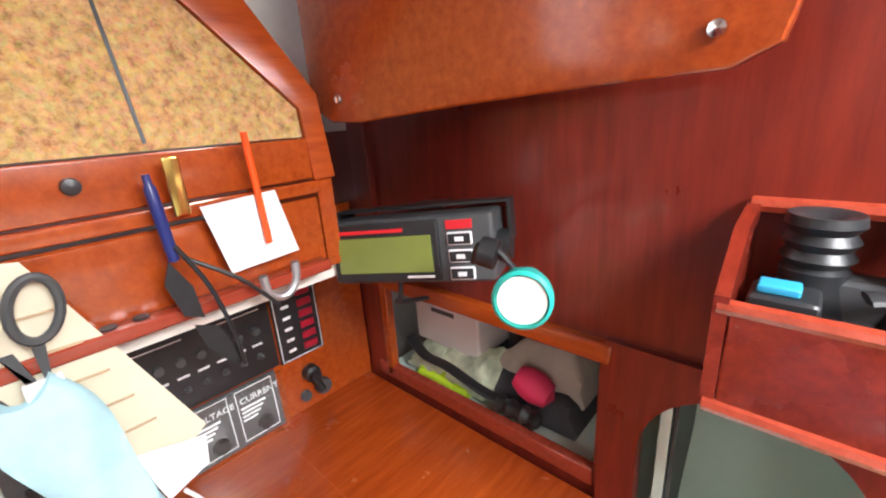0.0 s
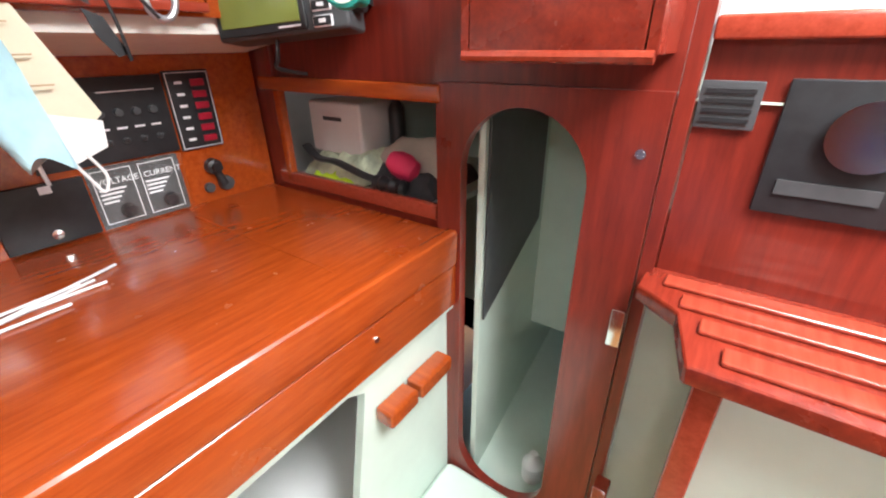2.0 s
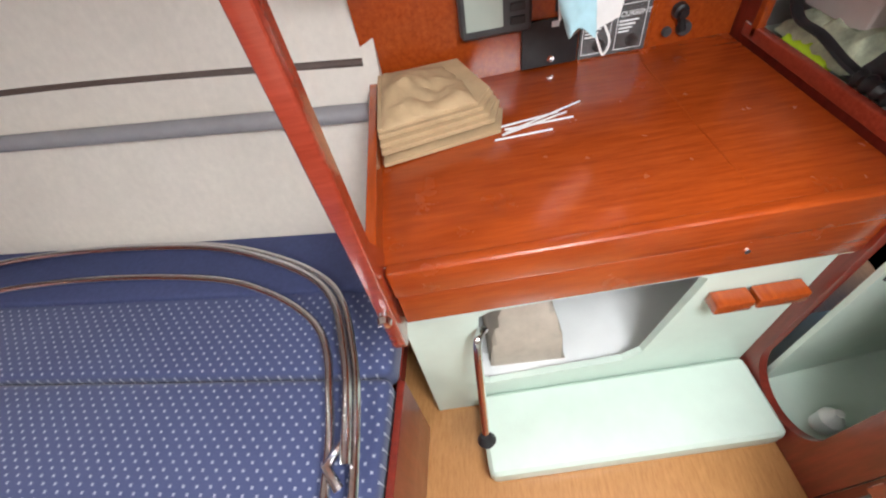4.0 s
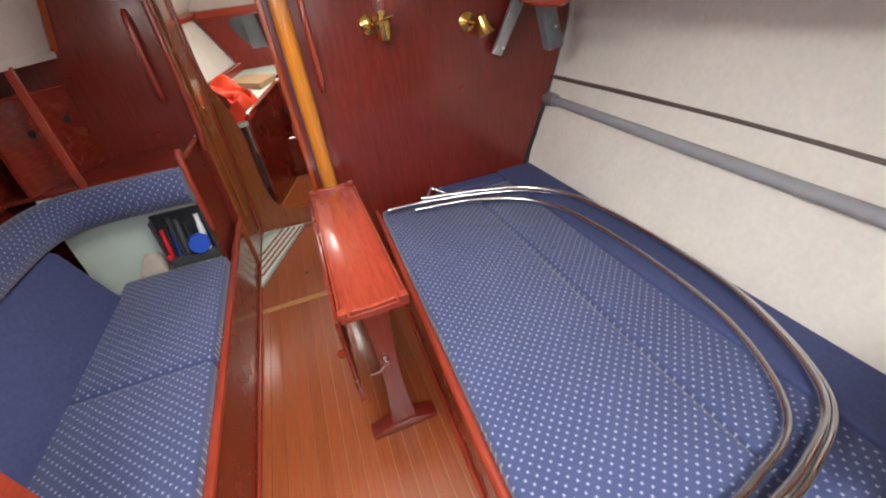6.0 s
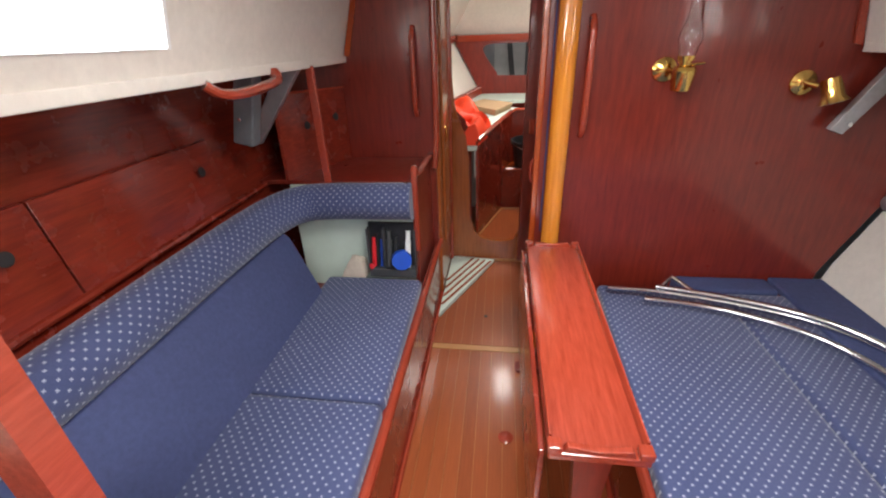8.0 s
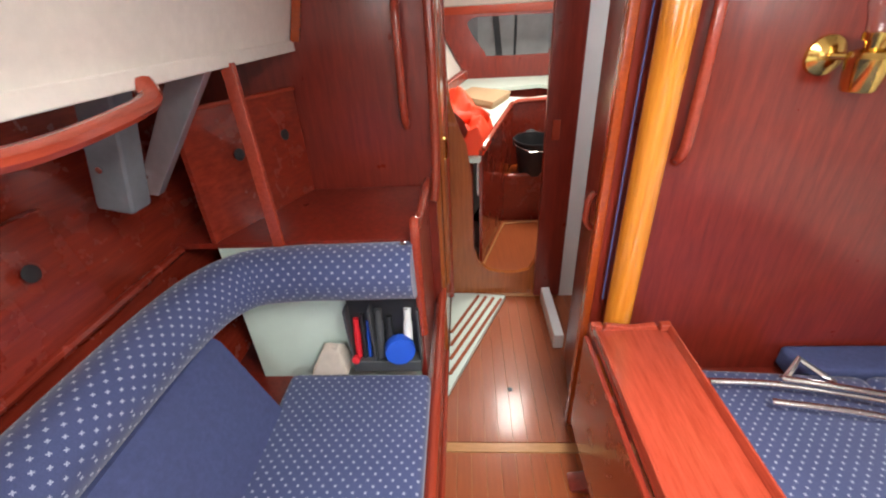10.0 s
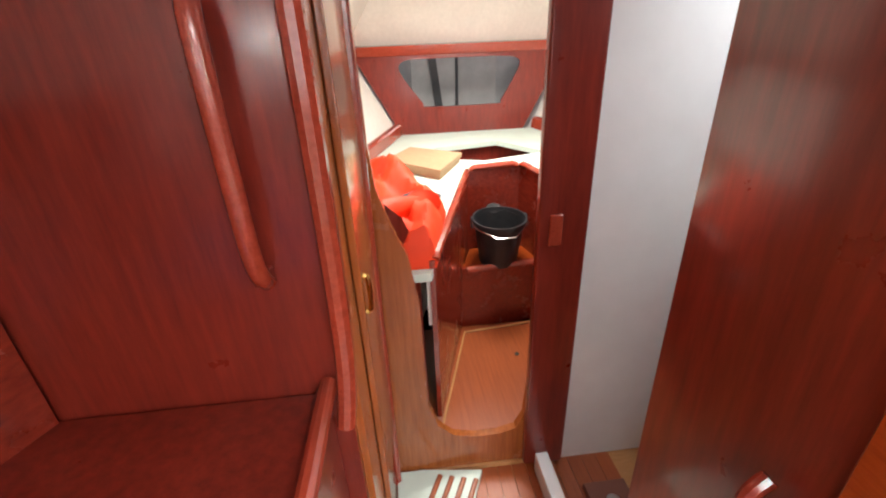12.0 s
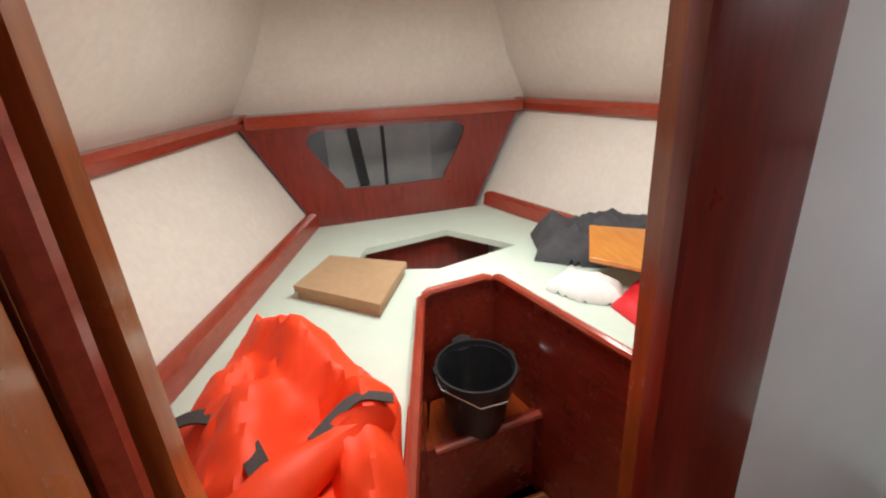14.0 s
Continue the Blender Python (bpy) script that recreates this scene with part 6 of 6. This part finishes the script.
for s in (-1, 1):
    part("handle", tube([(X0 - 0.026, -0.418 + s * 0.025 + 0.018 * math.cos(a) + 0.005 * s * math.sin(a), 1.335 + 0.03 * math.sin(a)) for a in [2 * math.pi * i / 20 for i in range(20)]], 0.0045, 8, closed=True), DARKGREY, _sc)
    part("blade", plate([(X0 - 0.026, -0.425 + s * 0.016, 1.30), (X0 - 0.026, -0.425 + s * 0.006, 1.30), (X0 - 0.026, -0.44 - s * 0.006, 1.18), (X0 - 0.026, -0.432 + s * 0.004, 1.26)], (0.003, 0, 0)), DARKGREY, _sc)
_mk = thing("face_mask", (X0 - 0.03, -0.45, 1.1), "crumpled pale blue face mask with white loops", "face mask", MC)


def mask_ring(s):
    z = 1.262 - 0.20 * s
    w = 0.026 + 0.016 * math.sin(math.pi * min(1, s * 1.2)) + 0.004 * math.sin(9 * s)
    y = -0.41 - 0.05 * s
    return [(X0 - 0.028 - 0.012 * math.sin(a) - 0.006 * math.sin(3 * a + 7 * s), y + w * math.cos(a), z + 0.012 * math.cos(2 * a + 4 * s)) for a in [2 * math.pi * k / 24 for k in range(24)]]


part("cloth", sweep(mask_ring, [i / 16 for i in range(17)]), MASK_BLUE, _mk)
part("inner_fold", plate([(X0 - 0.006, -0.47, 1.13), (X0 - 0.008, -0.545, 1.11), (X0 - 0.008, -0.54, 1.07), (X0 - 0.008, -0.49, 1.05)], (0.003, 0, 0)), WHITE_CLOTH, _mk)
part("ear_loop", tube(smooth_path([(X0 - 0.024, -0.48, 1.07), (X0 - 0.024, -0.497, 1.03), (X0 - 0.024, -0.51, 1.005), (X0 - 0.024, -0.52, 1.03), (X0 - 0.024, -0.505, 1.065)], 5), 0.0025, 6), WHITE_CLOTH, _mk)
part("neck", box((X0 - 0.03, -0.415, 1.25), (X0 - 0.02, -0.445, 1.268), 0.003), WHITE_CLOTH, _mk)
_gl2 = thing("sunglasses", (X0 - 0.02, -0.56, 1.3), "dark sunglasses hanging by a folded leg", "sunglasses", MC)
part("lens", plate([(X0 - 0.02, -0.555, 1.345), (X0 - 0.022, -0.545, 1.32), (X0 - 0.026, -0.555, 1.28), (X0 - 0.024, -0.575, 1.27), (X0 - 0.02, -0.572, 1.31)], (0.003, 0, 0)), BLACK, _gl2)
part("lens", plate([(X0 - 0.024, -0.562, 1.265), (X0 - 0.026, -0.585, 1.255), (X0 - 0.026, -0.605, 1.205), (X0 - 0.026, -0.59, 1.20), (X0 - 0.026, -0.57, 1.23)], (0.003, 0, 0)), BLACK, _gl2)
for pts in ([(X0 - 0.02, -0.565, 1.36), (X0 - 0.03, -0.585, 1.31), (X0 - 0.035, -0.597, 1.25), (X0 - 0.032, -0.603, 1.195)], [(X0 - 0.018, -0.57, 1.345), (X0 - 0.03, -0.62, 1.305), (X0 - 0.034, -0.66, 1.255)]):
    part("leg", tube(smooth_path(pts, 5), 0.0028, 8), BLACK, _gl2)
solo("blue_pen", lathe([(0, 0), (0.006, 0.003), (0.0065, 0.06), (0.006, 0.085), (0.004, 0.09), (0.004, 0.1), (0, 0.1)], (X0 - 0.012, -0.563, 1.34), (0.0, 0.05, 1), 12), plain("navy_plastic", (0.02, 0.03, 0.16), 0.3), "dark blue pen standing in the rack", "pen", MC)
solo("brass_clip", box((X0 - 0.014, -0.575, 1.39), (X0 - 0.006, -0.592, 1.455), 0.003), BRASS, "small brass clip on the locker rail", "clip", MC)
_rp = thing("paper_note", (X0, -0.66, 1.3), "small square white note pinned to the locker", "note", MC)
part("sheet", plate([(X0 - 0.006, -0.603, 1.395), (X0 - 0.01, -0.694, 1.40), (X0 - 0.01, -0.713, 1.312), (X0 - 0.004, -0.622, 1.305)], (0.001, 0, 0)), WHITE_PAPER, _rp)
solo("red_stick", tube([(X0 - 0.014, -0.672, 1.335), (X0 - 0.012, -0.668, 1.475)], 0.0045, 8), RED_ORANGE, "neon orange plastic stick holding the note", "stick", MC)
_sk = thing("shackle", (X0, -0.68, 1.26), "small grey metal snap shackle hanging on the rack", "shackle", MC)
part("bow", tube(smooth_path([(X0 - 0.012, -0.655, 1.292), (X0 - 0.012, -0.658, 1.268), (X0 - 0.012, -0.672, 1.256), (X0 - 0.012, -0.688, 1.258), (X0 - 0.012, -0.70, 1.275), (X0 - 0.012, -0.702, 1.298)], 5), 0.006, 10), ALU, _sk)
# bags and straws on the table
_bg2 = thing("paper_bag", (1.3, -0.15, DZ), "folded brown paper bags stacked with worn edges", "paper bag", MC)
for k in range(5):
    o = 0.012 * k
    bm = plate([(1.16 + o, 0.0, DZ + 0.002 + 0.014 * k), (1.22 + o * 0.7, -0.29 + o, DZ + 0.002 + 0.014 * k), (1.30, -0.31 + o * 0.6, DZ + 0.002 + 0.014 * k), (1.38, -0.25, DZ + 0.002 + 0.014 * k), (1.47, -0.22, DZ + 0.002 + 0.014 * k), (1.47, 0.0, DZ + 0.002 + 0.014 * k)], (0, 0, 0.011))
    for v in bm.verts:
        v.co.z += 0.012 * noise.noise((v.co.x * 14, v.co.y * 14, k)) + (0.01 if k else 0)
    part("fold", bm, KRAFT, _bg2)
part("crumpled_top", crumple([(1.2, -0.01), (1.25, -0.24), (1.36, -0.22), (1.45, -0.18), (1.46, -0.01)], DZ + 0.075, 0.02, 0.03, 61, 22, 0.05), KRAFT, _bg2)
random.seed(7)
for a, b in (((1.21, -0.30), (1.29, -0.505)), ((1.225, -0.3), (1.23, -0.47)), ((1.20, -0.29), (1.255, -0.46)), ((1.19, -0.27), (1.195, -0.41)), ((1.235, -0.29), (1.26, -0.44))):
    solo("cable_tie", tube([(*a, DZ + 0.004 + random.random() * 0.006), (*b, DZ + 0.004)], 0.0026, 6), WHITE, "thin white plastic stick lying on the table", "stick", MC, group="white sticks on the table")

# ================= small floor pieces last =================
_flr = bpy.data.objects["floor"]
def strip_mesh(w, l):
    bm = box((-w / 2, 0, -0.005), (w / 2, l, 0.0))
    return mesh_of("plank", bm, SOLE)


for v0, v1 in ((-0.8, 2.275), (2.325, 3.335)):
    me = strip_mesh(0.0565, v1 - v0)
    for k in range(15):
        ob = new("plank", me)
        ob.parent = _flr
        ob.matrix_basis = Matrix.Translation(Vector((-0.585 + 0.0585 * k, v0, 0.0)) - BASE[_flr.name])
bm = box((-0.61, 2.28, -0.005), (0.26, 2.32, 0.001))
part("cross_plank", bm, PALE_WOOD, _flr)
solo("finger_hole", lathe([(0, 0), (0.012, 0), (0.012, 0.0025), (0, 0.0025)], (-0.31, 2.6, 0.0)), BLACK, "small dark finger hole in the sole", "hole")
solo("sole_knob", lathe([(0, 0), (0.03, 0), (0.032, 0.006), (0.02, 0.012), (0, 0.013)], (-0.19, 1.72, 0.0), n=20), RED_TRIM, "round reddish wooden plug on the sole", "plug")
